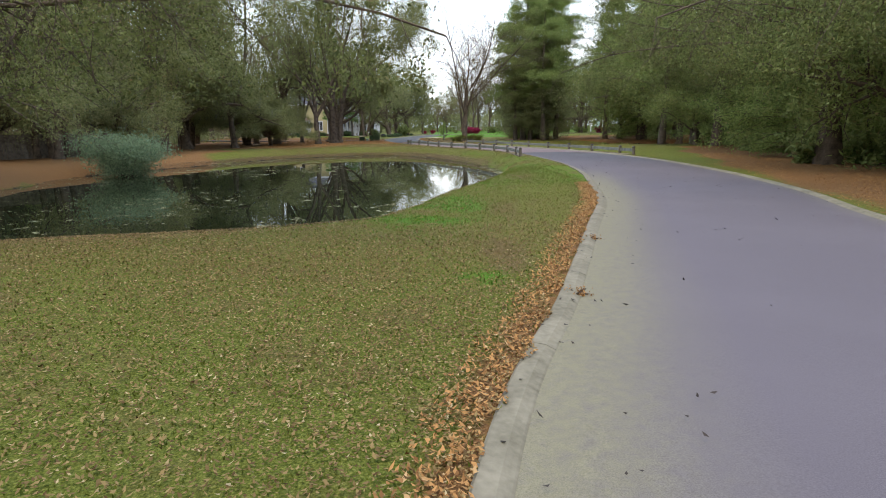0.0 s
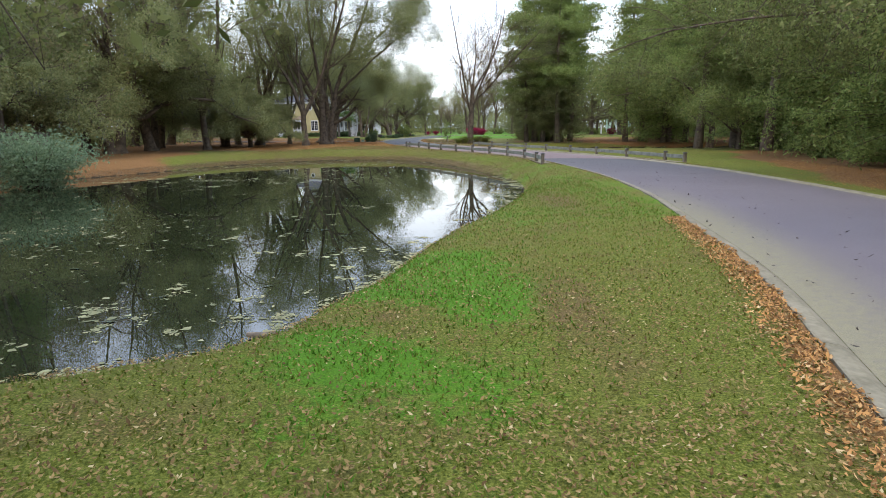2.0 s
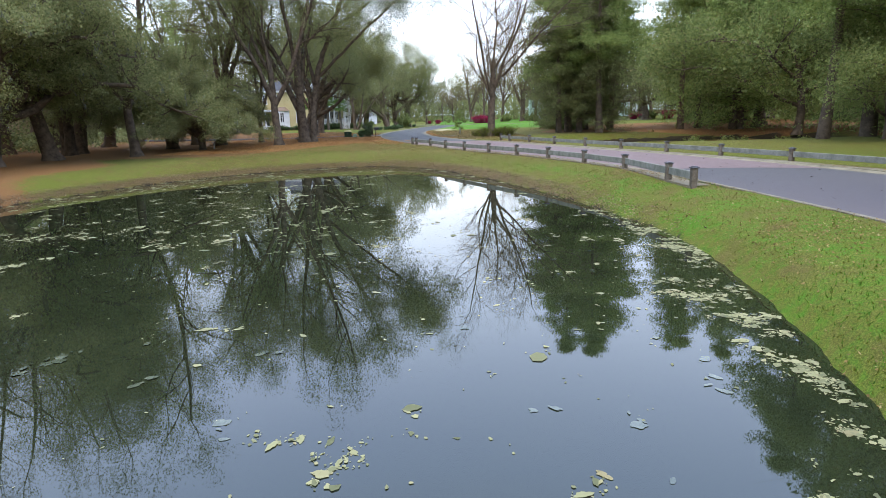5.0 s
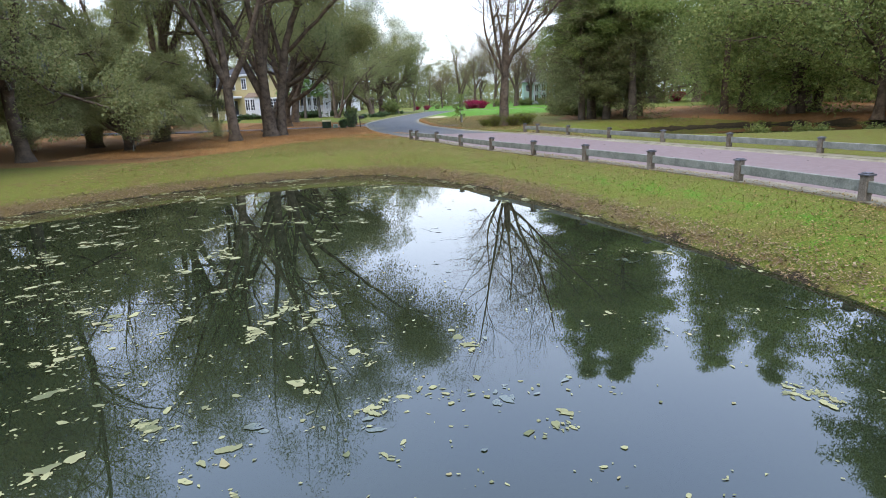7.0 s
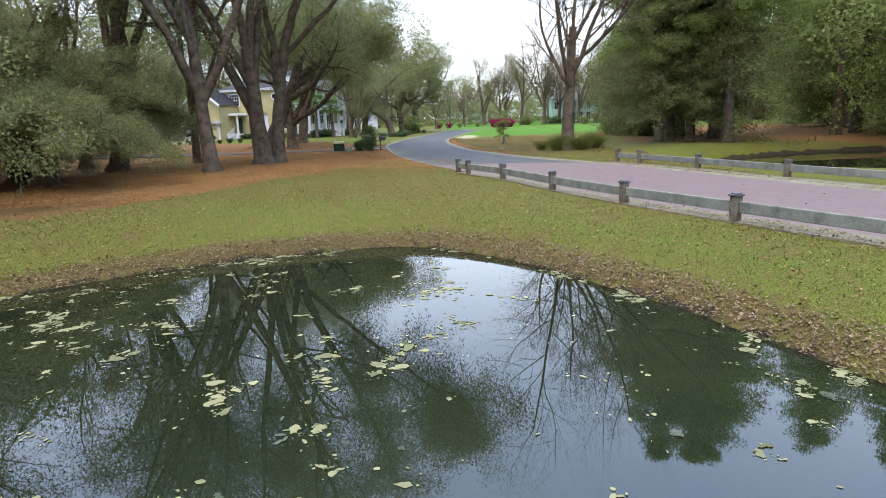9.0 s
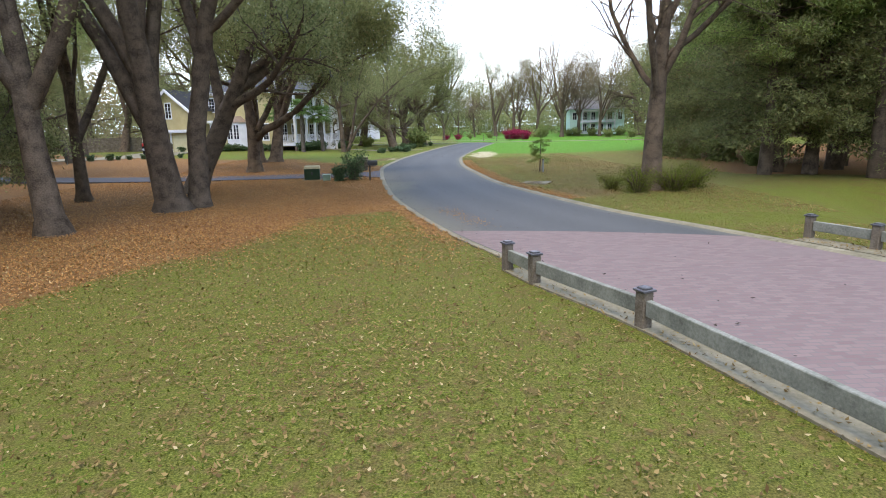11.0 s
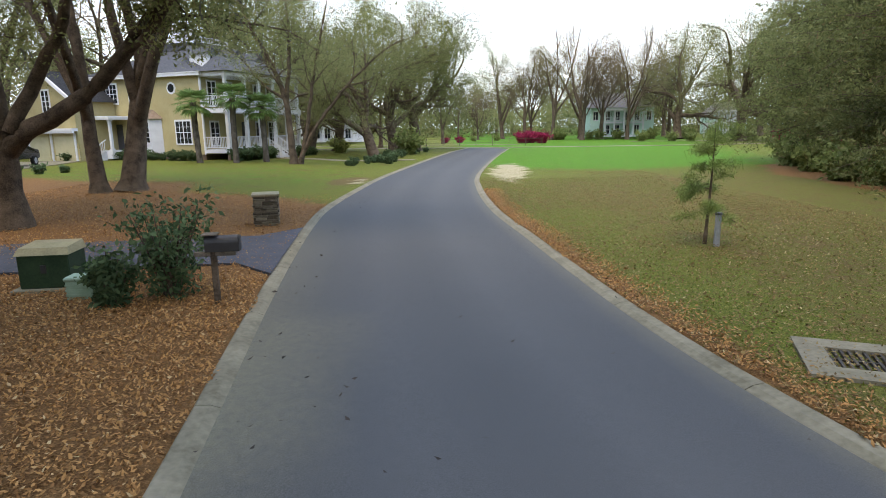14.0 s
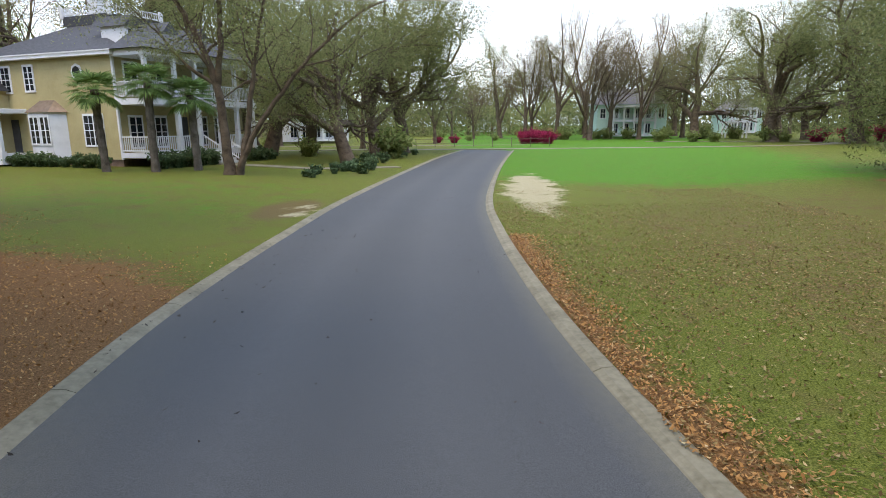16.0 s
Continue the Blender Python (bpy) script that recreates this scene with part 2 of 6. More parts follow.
def cyl(bm, x, y, z0, z1, r0, r1=None, n=10):
    r1 = r0 if r1 is None else r1
    a = [bm.verts.new((x + r0 * math.cos(2 * math.pi * i / n), y + r0 * math.sin(2 * math.pi * i / n), z0)) for i in range(n)]
    b = [bm.verts.new((x + r1 * math.cos(2 * math.pi * i / n), y + r1 * math.sin(2 * math.pi * i / n), z1)) for i in range(n)]
    for i in range(n):
        bm.faces.new((a[i], a[(i + 1) % n], b[(i + 1) % n], b[i]))
    bm.faces.new(a[::-1]), bm.faces.new(b)
    return bm


def spline(pts, step=1.0):
    """Catmull-Rom through plan points, resampled every step metres."""
    p = [np.array(q, float) for q in pts]
    p = [2 * p[0] - p[1]] + p + [2 * p[-1] - p[-2]]
    dense = []
    for i in range(1, len(p) - 2):
        for t in np.linspace(0, 1, 24, endpoint=False):
            a, b, c, d = p[i - 1], p[i], p[i + 1], p[i + 2]
            dense.append(0.5 * (2 * b + (c - a) * t + (2 * a - 5 * b + 4 * c - d) * t * t + (3 * b - a - 3 * c + d) * t ** 3))
    dense.append(p[-2])
    dense = np.array(dense)
    s = np.concatenate([[0], np.cumsum(np.linalg.norm(np.diff(dense, axis=0), axis=1))])
    n = max(2, int(s[-1] / step))
    q = np.linspace(0, s[-1], n + 1)
    return np.stack([np.interp(q, s, dense[:, k]) for k in range(dense.shape[1])], 1)


def normals(line):
    """Unit normals to the right of a plan line."""
    t = np.gradient(line, axis=0)
    t /= np.linalg.norm(t, axis=1)[:, None]
    return np.stack([t[:, 1], -t[:, 0]], 1)


def inside_slow(px, py, poly):
    r = np.zeros(px.shape, bool)
    x, y = poly[:, 0], poly[:, 1]
    j = len(poly) - 1
    for i in range(len(poly)):
        c = ((y[i] > py) != (y[j] > py)) & (px < (x[j] - x[i]) * (py - y[i]) / (y[j] - y[i] + 1e-9) + x[i])
        r ^= c
        j = i
    return r


def dist_slow(px, py, line):
    d = np.full(px.shape, 1e9)
    for x, y in line:
        d = np.minimum(d, (px - x) ** 2 + (py - y) ** 2)
    return np.sqrt(d)


RX, RY, RSTEP = np.arange(-46, 46, 0.35), np.arange(-44, 180, 0.35), 0.35
FIELDS = {}


def field(key, px, py, line, closed):
    """Distance to a line (minus inside a closed one), from a raster of the plan; far points are far."""
    if key not in FIELDS:
        gx, gy = np.meshgrid(RX, RY)
        d = dist_slow(gx.ravel(), gy.ravel(), line)
        if closed:
            d = np.where(inside_slow(gx.ravel(), gy.ravel(), line), -d, d)
        FIELDS[key] = d.reshape(gx.shape)
    F = FIELDS[key]
    u, v = (px - RX[0]) / RSTEP, (py - RY[0]) / RSTEP
    out = (u < 0) | (v < 0) | (u > len(RX) - 1.01) | (v > len(RY) - 1.01)
    u, v = np.clip(u, 0, len(RX) - 1.01), np.clip(v, 0, len(RY) - 1.01)
    i, j = u.astype(int), v.astype(int)
    a, b = u - i, v - j
    r = (F[j, i] * (1 - a) + F[j, i + 1] * a) * (1 - b) + (F[j + 1, i] * (1 - a) + F[j + 1, i + 1] * a) * b
    return np.where(out, 40.0, r)


# ---- plan ----
LEFT = spline([(-3.5, -40), (-2.2, -20), (-0.6, -4), (0.9, 5.0), (2.4, 9.5), (4.1, 14.7), (5.5, 19.0), (6.5, 23.8), (7.5, 29.2), (8.05, 35.4), (8.0, 41),
               (7.7, 46.2), (7.15, 50.3), (6.35, 53.8), (5.35, 57), (4.2, 60.2), (3.0, 63), (1.8, 65.6), (0.65, 68.7), (-0.45, 72.2), (-1.7, 75.3), (-3.4, 79.9),
               (-5.2, 87.0), (-6.0, 92), (-6.7, 97.4), (-7.25, 103), (-7.4, 107), (-7.1, 113), (-6.5, 120), (-4.7, 133.5), (-2.2, 150), (0.6, 163.6)], 0.5)
RIGHT = spline([(4.5, -40), (5.7, -20), (7.0, -4), (9.2, 7), (11.1, 15.4), (12.5, 19.9), (13.4, 24.0), (14.2, 29), (14.7, 35), (14.8, 41),
                (14.3, 47), (13.4, 51.8), (12.1, 56.4), (10.7, 60.5), (9.3, 64.2), (8.0, 67.8), (6.7, 71.8), (5.4, 75.8), (3.7, 79.8), (2.2, 83.3),
                (0.75, 88.4), (-0.4, 93.6), (-1.05, 100.6), (-1.45, 106), (-1.4, 113), (-0.9, 120), (1.0, 133), (3.4, 147), (5.9, 160.5)], 0.5)
WATER_Z = -0.8
POND = spline([(-25, 21), (-18, 16.2), (-10, 15.6), (-6.5, 15.9), (-4.3, 16.4), (-3.0, 16.9), (-2.0, 17.35), (-1.35, 17.9), (-1.0, 18.9), (-0.45, 20.1), (-0.15, 21.2), (0.15, 22.4), (0.85, 24.6), (2.15, 27.9), (3.7, 32.8), (4.8, 37.6), (5.2, 42), (4.4, 47.4),
               (3.1, 52.6), (1.0, 58.6), (-0.9, 62.2), (-2.6, 64.2), (-4.4, 65.0), (-8.0, 64.0), (-12.0, 61.2), (-15.3, 56.5), (-17.6, 50), (-20.3, 43.5), (-21.6, 38), (-20.6, 33), (-22.5, 27), (-25, 21)], 0.3)
CREEK = spline([(10.5, 79), (12.6, 76), (16, 73.5), (22, 73), (30, 74), (38, 78), (39, 84), (31, 89), (24, 90), (17, 88), (12.5, 84), (10.5, 79)], 0.5)
ROAD_POLY = np.concatenate([LEFT, RIGHT[::-1]])


def d_pond(x, y):
    return field("pond", x, y, POND, True)


def d_creek(x, y):
    return field("creek", x, y, CREEK, True)


def d_left(x, y):
    return field("left", x, y, LEFT, False)


def d_right(x, y):
    return field("right", x, y, RIGHT, False)


def d_road(x, y):
    return field("road", x, y, ROAD_POLY, True)


# ---- ground ----
def soft(lo, hi, v):
    t = np.clip((v - lo) / (hi - lo), 0, 1)
    return t * t * (3 - 2 * t)


def wobble(x, y, s, seed=0.0):
    return (np.sin(x * s + 1.3 * np.sin(y * s * 0.7 + seed) + seed) + np.sin(y * s * 1.3 + 1.1 * np.sin(x * s * 0.9 + 2 + seed)) + np.sin((x + y) * s * 0.6 + 3 * seed)) / 3


def height(x, y):
    """Ground level, with the pond and creek basins and the roadbed."""
    dp, dc, dr = d_pond(x, y), d_creek(x, y), d_road(x, y)
    z = 0.05 * wobble(x, y, 0.11, 1.0) * soft(1.5, 5, np.minimum(dp, dc))
    easy = np.maximum(soft(36, 48, y), soft(-6, -14, x))
    for d, k in ((dp, easy), (dc, 1.0)):
        gentle = np.interp(d, [-4, -1, -0.2, 0.15, 0.5, 1.3, 2.4, 3.6], [-1.5, -1.15, -0.90, -0.76, -0.58, -0.30, -0.07, 0.0])
        steep = np.interp(d, [-4, -1, 0.12, 0.28, 0.5, 0.8, 1.4, 2.6], [-1.5, -1.2, -0.95, -0.74, -0.42, -0.22, -0.08, 0.0])
        z = z + gentle * k + steep * (1 - k)
    left_rise = 0.3 * soft(97, 109, y) * soft(0.5, 7, -7.5 - x) * (1 - soft(140, 170, y))
    near = soft(0.1, 2.0, dr)
    z = z * near + (1 - near) * np.interp(dr, [-0.55, -0.08], [-0.14, 0.035])
    house = np.exp(-(((x + 25) / 14) ** 2 + ((y - 140) / 16) ** 2))
    return z + np.maximum(0.35 * house * near, left_rise * near)


def axis(lo, a, b, hi, fine, n):
    left = a - np.geomspace(fine, a - lo, n)[::-1]
    right = b + np.geomspace(fine, hi - b, n)
    return np.concatenate([left, np.arange(a, b + 1e-6, fine), right])


def ground_sheet():
    gx, gy = axis(-1400, -26, 20, 1400, 0.4, 34), axis(-500, -2, 136, 1900, 0.4, 40)
    X, Y = np.meshgrid(gx, gy)
    x, y = X.ravel(), Y.ravel()
    z = height(x, y)
    nx, ny = len(gx), len(gy)
    idx = np.arange(nx * ny).reshape(ny, nx)
    f = np.stack([idx[:-1, :-1], idx[:-1, 1:], idx[1:, 1:], idx[1:, :-1]], -1).reshape(-1, 4)
    me = bpy.data.meshes.new("ground")
    me.vertices.add(len(x))
    me.vertices.foreach_set("co", np.stack([x, y, z], 1).astype(np.float32).ravel())
    me.loops.add(f.size)
    me.loops.foreach_set("vertex_index", f.astype(np.int32).ravel())
    me.polygons.add(len(f))
    me.polygons.foreach_set("loop_start", np.arange(0, f.size, 4, dtype=np.int32))
    me.polygons.foreach_set("use_smooth", np.ones(len(f), bool))
    me.materials.append(M["ground"])
    me.update(calc_edges=True)
    for name, v in zones(x, y).items():
        me.attributes.new(name, "FLOAT", "POINT").data.foreach_set("value", v.astype(np.float32))
    return tagged(new("ground", me), "lawn of mixed green and dry grass with leaf litter", "ground", kind="structure")


def blob(x, y, cx, cy, rx, ry):
    return np.clip(1.25 - np.hypot((x - cx) / rx, (y - cy) / ry), 0, 1)


def zones(x, y):
    """Where leaf litter, fresh grass, dry grass, sand and mud lie."""
    dl, dr, dp, dc = d_left(x, y), d_right(x, y), d_pond(x, y), d_creek(x, y)
    lw = wobble(x, y, 0.5, 2.0)
    # brown litter: under the oaks past the pond, along the kerb, in the woods
    edge = np.interp(y, [60, 66, 73, 77, 80, 82.5, 84.5, 96, 130], [-19, -13.8, -10.8, -9.6, -8.6, -7.2, -3.0, -2, -2])
    under = soft(-1.5, 1.2, edge - x + lw) * soft(64, 70, y) * (1 - soft(107.5, 113, y + 2.0 * lw + 0.72 * (x + 12)))
    woods_l = soft(-1, 3, np.interp(y, [30, 42, 62, 70], [-20, -15.8, -17.5, -24]) - x + 2 * lw) * soft(20, 30, y) * (1 - soft(110, 120, y))
    kerb_l = np.clip(1 - dl / 0.55, 0, 1) * (y < 24) * (x < 7) + 0.85 * np.clip(1 - dl / 0.9, 0, 1) * soft(76, 80, y) * (y < 97) * (x < 0)
    kerb_r = 0.9 * np.clip(1 - dr / 0.9, 0, 1) * (y > 86) * (y < 112)
    wedge = np.interp(y, [-20, 5, 15, 28, 40, 50, 60, 70, 86, 96, 110, 125, 132], [10, 10.5, 11.7, 15.2, 18.2, 21.5, 25.5, 40, 40, 13.2, 14.4, 17.0, 32])
    woods_r = soft(-1.5, 1.5, x - wedge + lw) * (1 - soft(128, 136, y))
    bank = np.where(dp > 0, np.clip(1.1 - np.abs(dp - 0.35) / 0.45, 0, 1), 0) * soft(40, 56, y)
    litter = np.clip(np.maximum.reduce([under, woods_l, kerb_l, kerb_r, woods_r]), 0, 1)
    lush = np.maximum.reduce([1.05 * blob(x, y, 0.8, 18.6, 1.8, 5.2) * np.clip(0.75 + 0.55 * wobble(x, y, 1.9, 3.0) + 0.3 * wobble(x, y, 4.3, 1.0), 0, 1.1), 0.4 * blob(x, y, 2.6, 26.0, 1.6, 5.0), 0.34 * soft(19, 26, y) * (1 - soft(46, 54, y)) * soft(-1, 1, x) * (1 - soft(8, 11, x)), 0.6 * blob(x, y, 1.5, 10.3, 0.6, 0.6),
                              0.45 * np.clip(1 - np.abs(dp - 1.7) / 0.9, 0, 1) * soft(36, 44, y) * soft(-5, -1, x), 0.33 * np.clip(1 - np.abs(dp - 3.2) / 2.2, 0, 1) * soft(58, 64, y) * (1 - soft(-9, -5, x)),
                              0.3 * soft(106, 116, y + 0.2 * x) * (1 - soft(-9, -6, x)) * (1 - soft(124, 131, y)), 0.6 * soft(118, 128, y + 1.5 * lw) * soft(-3, 2, x) * (1 - 0.6 * soft(4, 14, x - 8 - 0.35 * (y - 118)))])
    dry = np.maximum.reduce([0.8 * bank, 0.36 * soft(50, 60, y) * (1 - soft(78, 90, y)), 0.6 * blob(x, y, 2.0, 12.0, 0.7, 2.6), 0.55 * blob(x, y, 2.6, 17.5, 0.7, 3), 0.6 * blob(x, y, 4.5, 28, 1, 4), 0.8 * blob(x, y, 2.5, 88.5, 2, 2.5),
                             0.7 * blob(x, y, -10.5, 108.5, 3, 2.5), blob(x, y, -8.0, 117.5, 1.3, 3.0), 0.42 * soft(84, 92, y) * soft(-1, 3, x) * (1 - soft(112, 126, y - 0.4 * x))])
    rag = 0.3 * wobble(x, y, 2.3, 4.0) + 0.25 * wobble(x, y, 5.1, 1.0)
    sand = np.maximum.reduce([blob(x - 0.14 * (y - 123), y, 1.1, 123.5, 1.4, 7.5) + rag * blob(x - 0.14 * (y - 123), y, 1.1, 123.5, 2.6, 10), 0.6 * blob(x, y, 0.4, 117.5, 0.9, 3.0), 0.5 * blob(x, y, -7.6, 116.8, 1.0, 2.2) + rag * blob(x, y, -7.6, 116.8, 2, 3)])
    mud = np.where(dp < 0.25, soft(-0.1, 0.3, 0.35 - dp), 0) * np.where(dp > -0.15, np.where(y < 40, 0.35, 0.6), 1.0) + (dc < 0.4) * 1.0
    return {"litter": litter, "lush": np.clip(lush, 0, 1), "dry": np.clip(dry, 0, 1), "sand": np.clip(sand, 0, 1), "mud": np.clip(mud, 0, 1), "bank": np.clip(bank, 0, 1)}


ground = ground_sheet()


def water_sheet(name, poly, label):
    c = poly[:-1]
    centre = c.mean(0)
    pts = centre + (c - centre) * 1.06
    me = mesh_from(name, [(x, y, 0) for x, y in pts], [tuple(range(len(pts)))], M["water"])
    ob = new(name, me)
    ob.location.z = WATER_Z
    return tagged(ob, label, "pond", kind="structure")


water_sheet("water", POND, "still dark green pond water mirroring trees and sky")
water_sheet("water", CREEK, "dark still creek water beside the road")


# ---- road and kerbs ----
def strip(name, a, b, z_a, z_b, material, crown=0.0, rows=9, attrs=()):
    n = len(a)
    w = np.linspace(0, 1, rows)
    P = a[:, None] * (1 - w)[None, :, None] + b[:, None] * w[None, :, None]
    Z = (z_a * (1 - w) + z_b * w + crown * (1 - (2 * w - 1) ** 2))[None, :].repeat(n, 0)
    v = np.concatenate([P, Z[..., None]], -1).reshape(-1, 3)
    idx = np.arange(n * rows).reshape(n, rows)
    f = np.stack([idx[:-1, :-1], idx[:-1, 1:], idx[1:, 1:], idx[1:, :-1]], -1).reshape(-1, 4)
    me = mesh_from(name, v, f.tolist(), material, True)
    for an, fn in attrs:
        me.attributes.new(an, "FLOAT", "POINT").data.foreach_set("value", fn(v, np.tile(w, n)).astype(np.float32))
    return me


def resample(line, n):
    s = np.concatenate([[0], np.cumsum(np.linalg.norm(np.diff(line, axis=0), axis=1))])
    return np.stack([np.interp(np.linspace(0, s[-1], n), s, line[:, k]) for k in (0, 1)], 1)


N_ROAD = 420
KERB_W = 0.26
LE, RE = resample(LEFT, N_ROAD), resample(RIGHT, N_ROAD)
LI, RI = LE + normals(LE) * KERB_W, RE - normals(RE) * KERB_W


def dust_fn(v, w):
    return np.clip(1.25 - w / 0.16, 0, 1) * (1 - soft(22, 34, v[:, 1])) + 0.4 * np.clip(1 - w / 0.2, 0, 1) * soft(66, 76, v[:, 1]) * (1 - soft(92, 112, v[:, 1])) + 0.3 * np.clip((w - 0.94) / 0.06, 0, 1) + 0.22 * soft(0, 0.5, 1.0 - np.abs(v[:, 0] + 5.3)) * soft(0, 1, 2.4 - np.abs(v[:, 1] - 92.6))


def lane_fn(v, w):
    return 0.55 * (np.exp(-((w - 0.33) / 0.10) ** 2) + np.exp(-((w - 0.68) / 0.10) ** 2)) * soft(40, 80, v[:, 1])


def old_fn(v, w):
    return 1 - soft(30, 58, v[:, 1])


road = new("road", strip("road", LI, RI, 0.005, 0.005, M["asphalt"], 0.05, 13, (("dust", dust_fn), ("old", old_fn), ("lane", lane_fn))))
tagged(road, "smooth grey asphalt lane curving past the pond", "road", kind="structure")
mid = (LE[:, 1] > 49.5) & (LE[:, 1] < 80.0)
br = new("brick_paving", strip("brick_paving", LI[mid] + 0.02, RI[mid] - 0.02, 0.012, 0.012, M["brick"], 0.05, 9))
tagged(br, "band of pinkish brick paving across the road", "paving", kind="structure")


def kerb_piece(a, na, length):
    """One concrete length: a flat ribbon that slopes a little to the road, along plan points a."""
    prof = [(0.0, -0.16), (0.0, 0.045), (0.02, 0.055), (0.16, 0.045), (0.21, 0.022), (KERB_W - 0.02, 0.012), (KERB_W, 0.0), (KERB_W, -0.16)]
    v, f = [], []
    k = len(prof)
    for p, n in zip(a, na):
        v += [(p[0] + n[0] * u, p[1] + n[1] * u, z) for u, z in prof]
    for i in range(len(a) - 1):
        for j in range(k):
            f.append((i * k + j, i * k + (j + 1) % k, (i + 1) * k + (j + 1) % k, (i + 1) * k + j))
    f += [tuple(range(k))[::-1], tuple(range((len(a) - 1) * k, len(a) * k))]
    return mesh_from("kerb_stone", v, f, M["kerb"])


def kerb(line, side, label):
    root = thing("kerb", Matrix(), label, "kerb", kind="structure")
    n = normals(line) * side
    step = 6
    for i in range(0, len(line) - step, step):
        a, b = line[i:i + step + 1].copy(), n[i:i + step + 1]
        t = a[1] - a[0]
        a[-1] = a[-1] - t / np.linalg.norm(t) * 0.012
        put_part("kerb_stone", kerb_piece(a, b, 0), root)
    return root


kerb(LEFT, 1, "pale flat concrete kerb beside the lawn and pond")
kerb(RIGHT, -1, "pale flat concrete kerb beside the woods")


# ---- trees ----
def tube(verts, faces, pts, radii, n):
    """A tapered tube through points."""
    b = len(verts)
    for i, (p, r) in enumerate(zip(pts, radii)):
        d = (pts[min(i + 1, len(pts) - 1)] - pts[max(i - 1, 0)])
        d = d / (np.linalg.norm(d) + 1e-9)
        ref = np.array([1.0, 0, 0]) if abs(d[0]) < 0.8 else np.array([0, 1.0, 0])
        u = np.cross(d, ref)
        u /= np.linalg.norm(u)
        w = np.cross(d, u)
        for j in range(n):
            a = 2 * math.pi * j / n
            verts.append(tuple(p + r * (math.cos(a) * u + math.sin(a) * w)))
    for i in range(len(pts) - 1):
        for j in range(n):
            k = (j + 1) % n
            faces.append((b + i * n + j, b + i * n + k, b + (i + 1) * n + k, b + (i + 1) * n + j))


def grow(rng, spec, p, d, length, radius, level, verts, faces, tips):
    """One limb and, from it, its children. spec: a row a level of
    (points, wander, pull upwards, children, lowest start, spread in degrees, child length, child radius)."""
    n, wander, pull, kids, low, spread, c_len, c_rad = spec[level]
    pts, rad = [p], [radius]
    d = d / np.linalg.norm(d)
    end = 0.55 if level == 0 else 0.3
    for i in range(n):
        d = d + rng.normal(0, wander, 3) + np.array([0, 0, pull])
        if spec[0] is None and pts[-1][2] < 3.5:
            d[2] = abs(d[2]) * 0.6
        d /= np.linalg.norm(d)
        pts.append(pts[-1] + d * length / n)
        rad.append(radius * (1 - (1 - end) * (i + 1) / n))
    if level == 0:
        rad[0] *= 1.55
        pts.insert(1, pts[0] + (pts[1] - pts[0]) * 0.22)
        rad.insert(1, radius * 1.05)
    tube(verts, faces, pts, rad, (9, 6, 5, 3, 3)[level])
    last = level == len(spec) - 1
    m = len(pts) - 1
    if last:
        tips += [pts[-1], pts[-1] * 0.5 + pts[-2] * 0.5, pts[max(m - 2, 0)]]
        return
    for k in range(kids):
        t = low + (1 - low) * (k + rng.random() * 0.8) / kids
        i = min(int(t * m), m - 1)
        q = pts[i] + (pts[i + 1] - pts[i]) * (t * m - i)
        ax = pts[i + 1] - pts[i]
        ax /= np.linalg.norm(ax)
        side = np.cross(ax, rng.normal(0, 1, 3))
        side /= np.linalg.norm(side)
        a = radians(spread * (0.7 + 0.6 * rng.random()))
        if k == kids - 1:
            t, q, a = 1.0, pts[-1], a * 0.45
        r0 = rad[min(i, len(rad) - 1)] * c_rad * (0.8 + 0.4 * rng.random())
        grow(rng, spec, q, ax * math.cos(a) + side * math.sin(a), length * c_len * (0.75 + 0.5 * rng.random()) * (1.15 - 0.4 * t), r0, level + 1, verts, faces, tips)


def leaf_cloud(rng, centres, per, spread, size, droop=0.0, slim=0.5, broad=False):
    """Leaves as small wedges, or broader blades, round the centres."""
    c = np.repeat(np.asarray(centres), per, 0)
    n = len(c)
    c = c + np.clip(rng.normal(0, 0.9, (n, 3)), -1.35, 1.35) * np.array(spread)
    u = rng.normal(0, 1, (n, 3))
    u[:, 2] -= droop
    u /= np.linalg.norm(u, axis=1)[:, None]
    w = np.cross(u, rng.normal(0, 1, (n, 3)))
    w /= np.linalg.norm(w, axis=1)[:, None]
    s = (size * rng.uniform(0.6, 1.4, n))[:, None]
    u, w = u * s, w * s * slim
    if not broad:
        return np.stack([c - u, c + w + u * 0.6, c - w + u * 0.6], 1)
    return np.stack([c - u, c + w * 0.9 - u * 0.1, c + u, c - w * 0.9 - u * 0.1], 1)


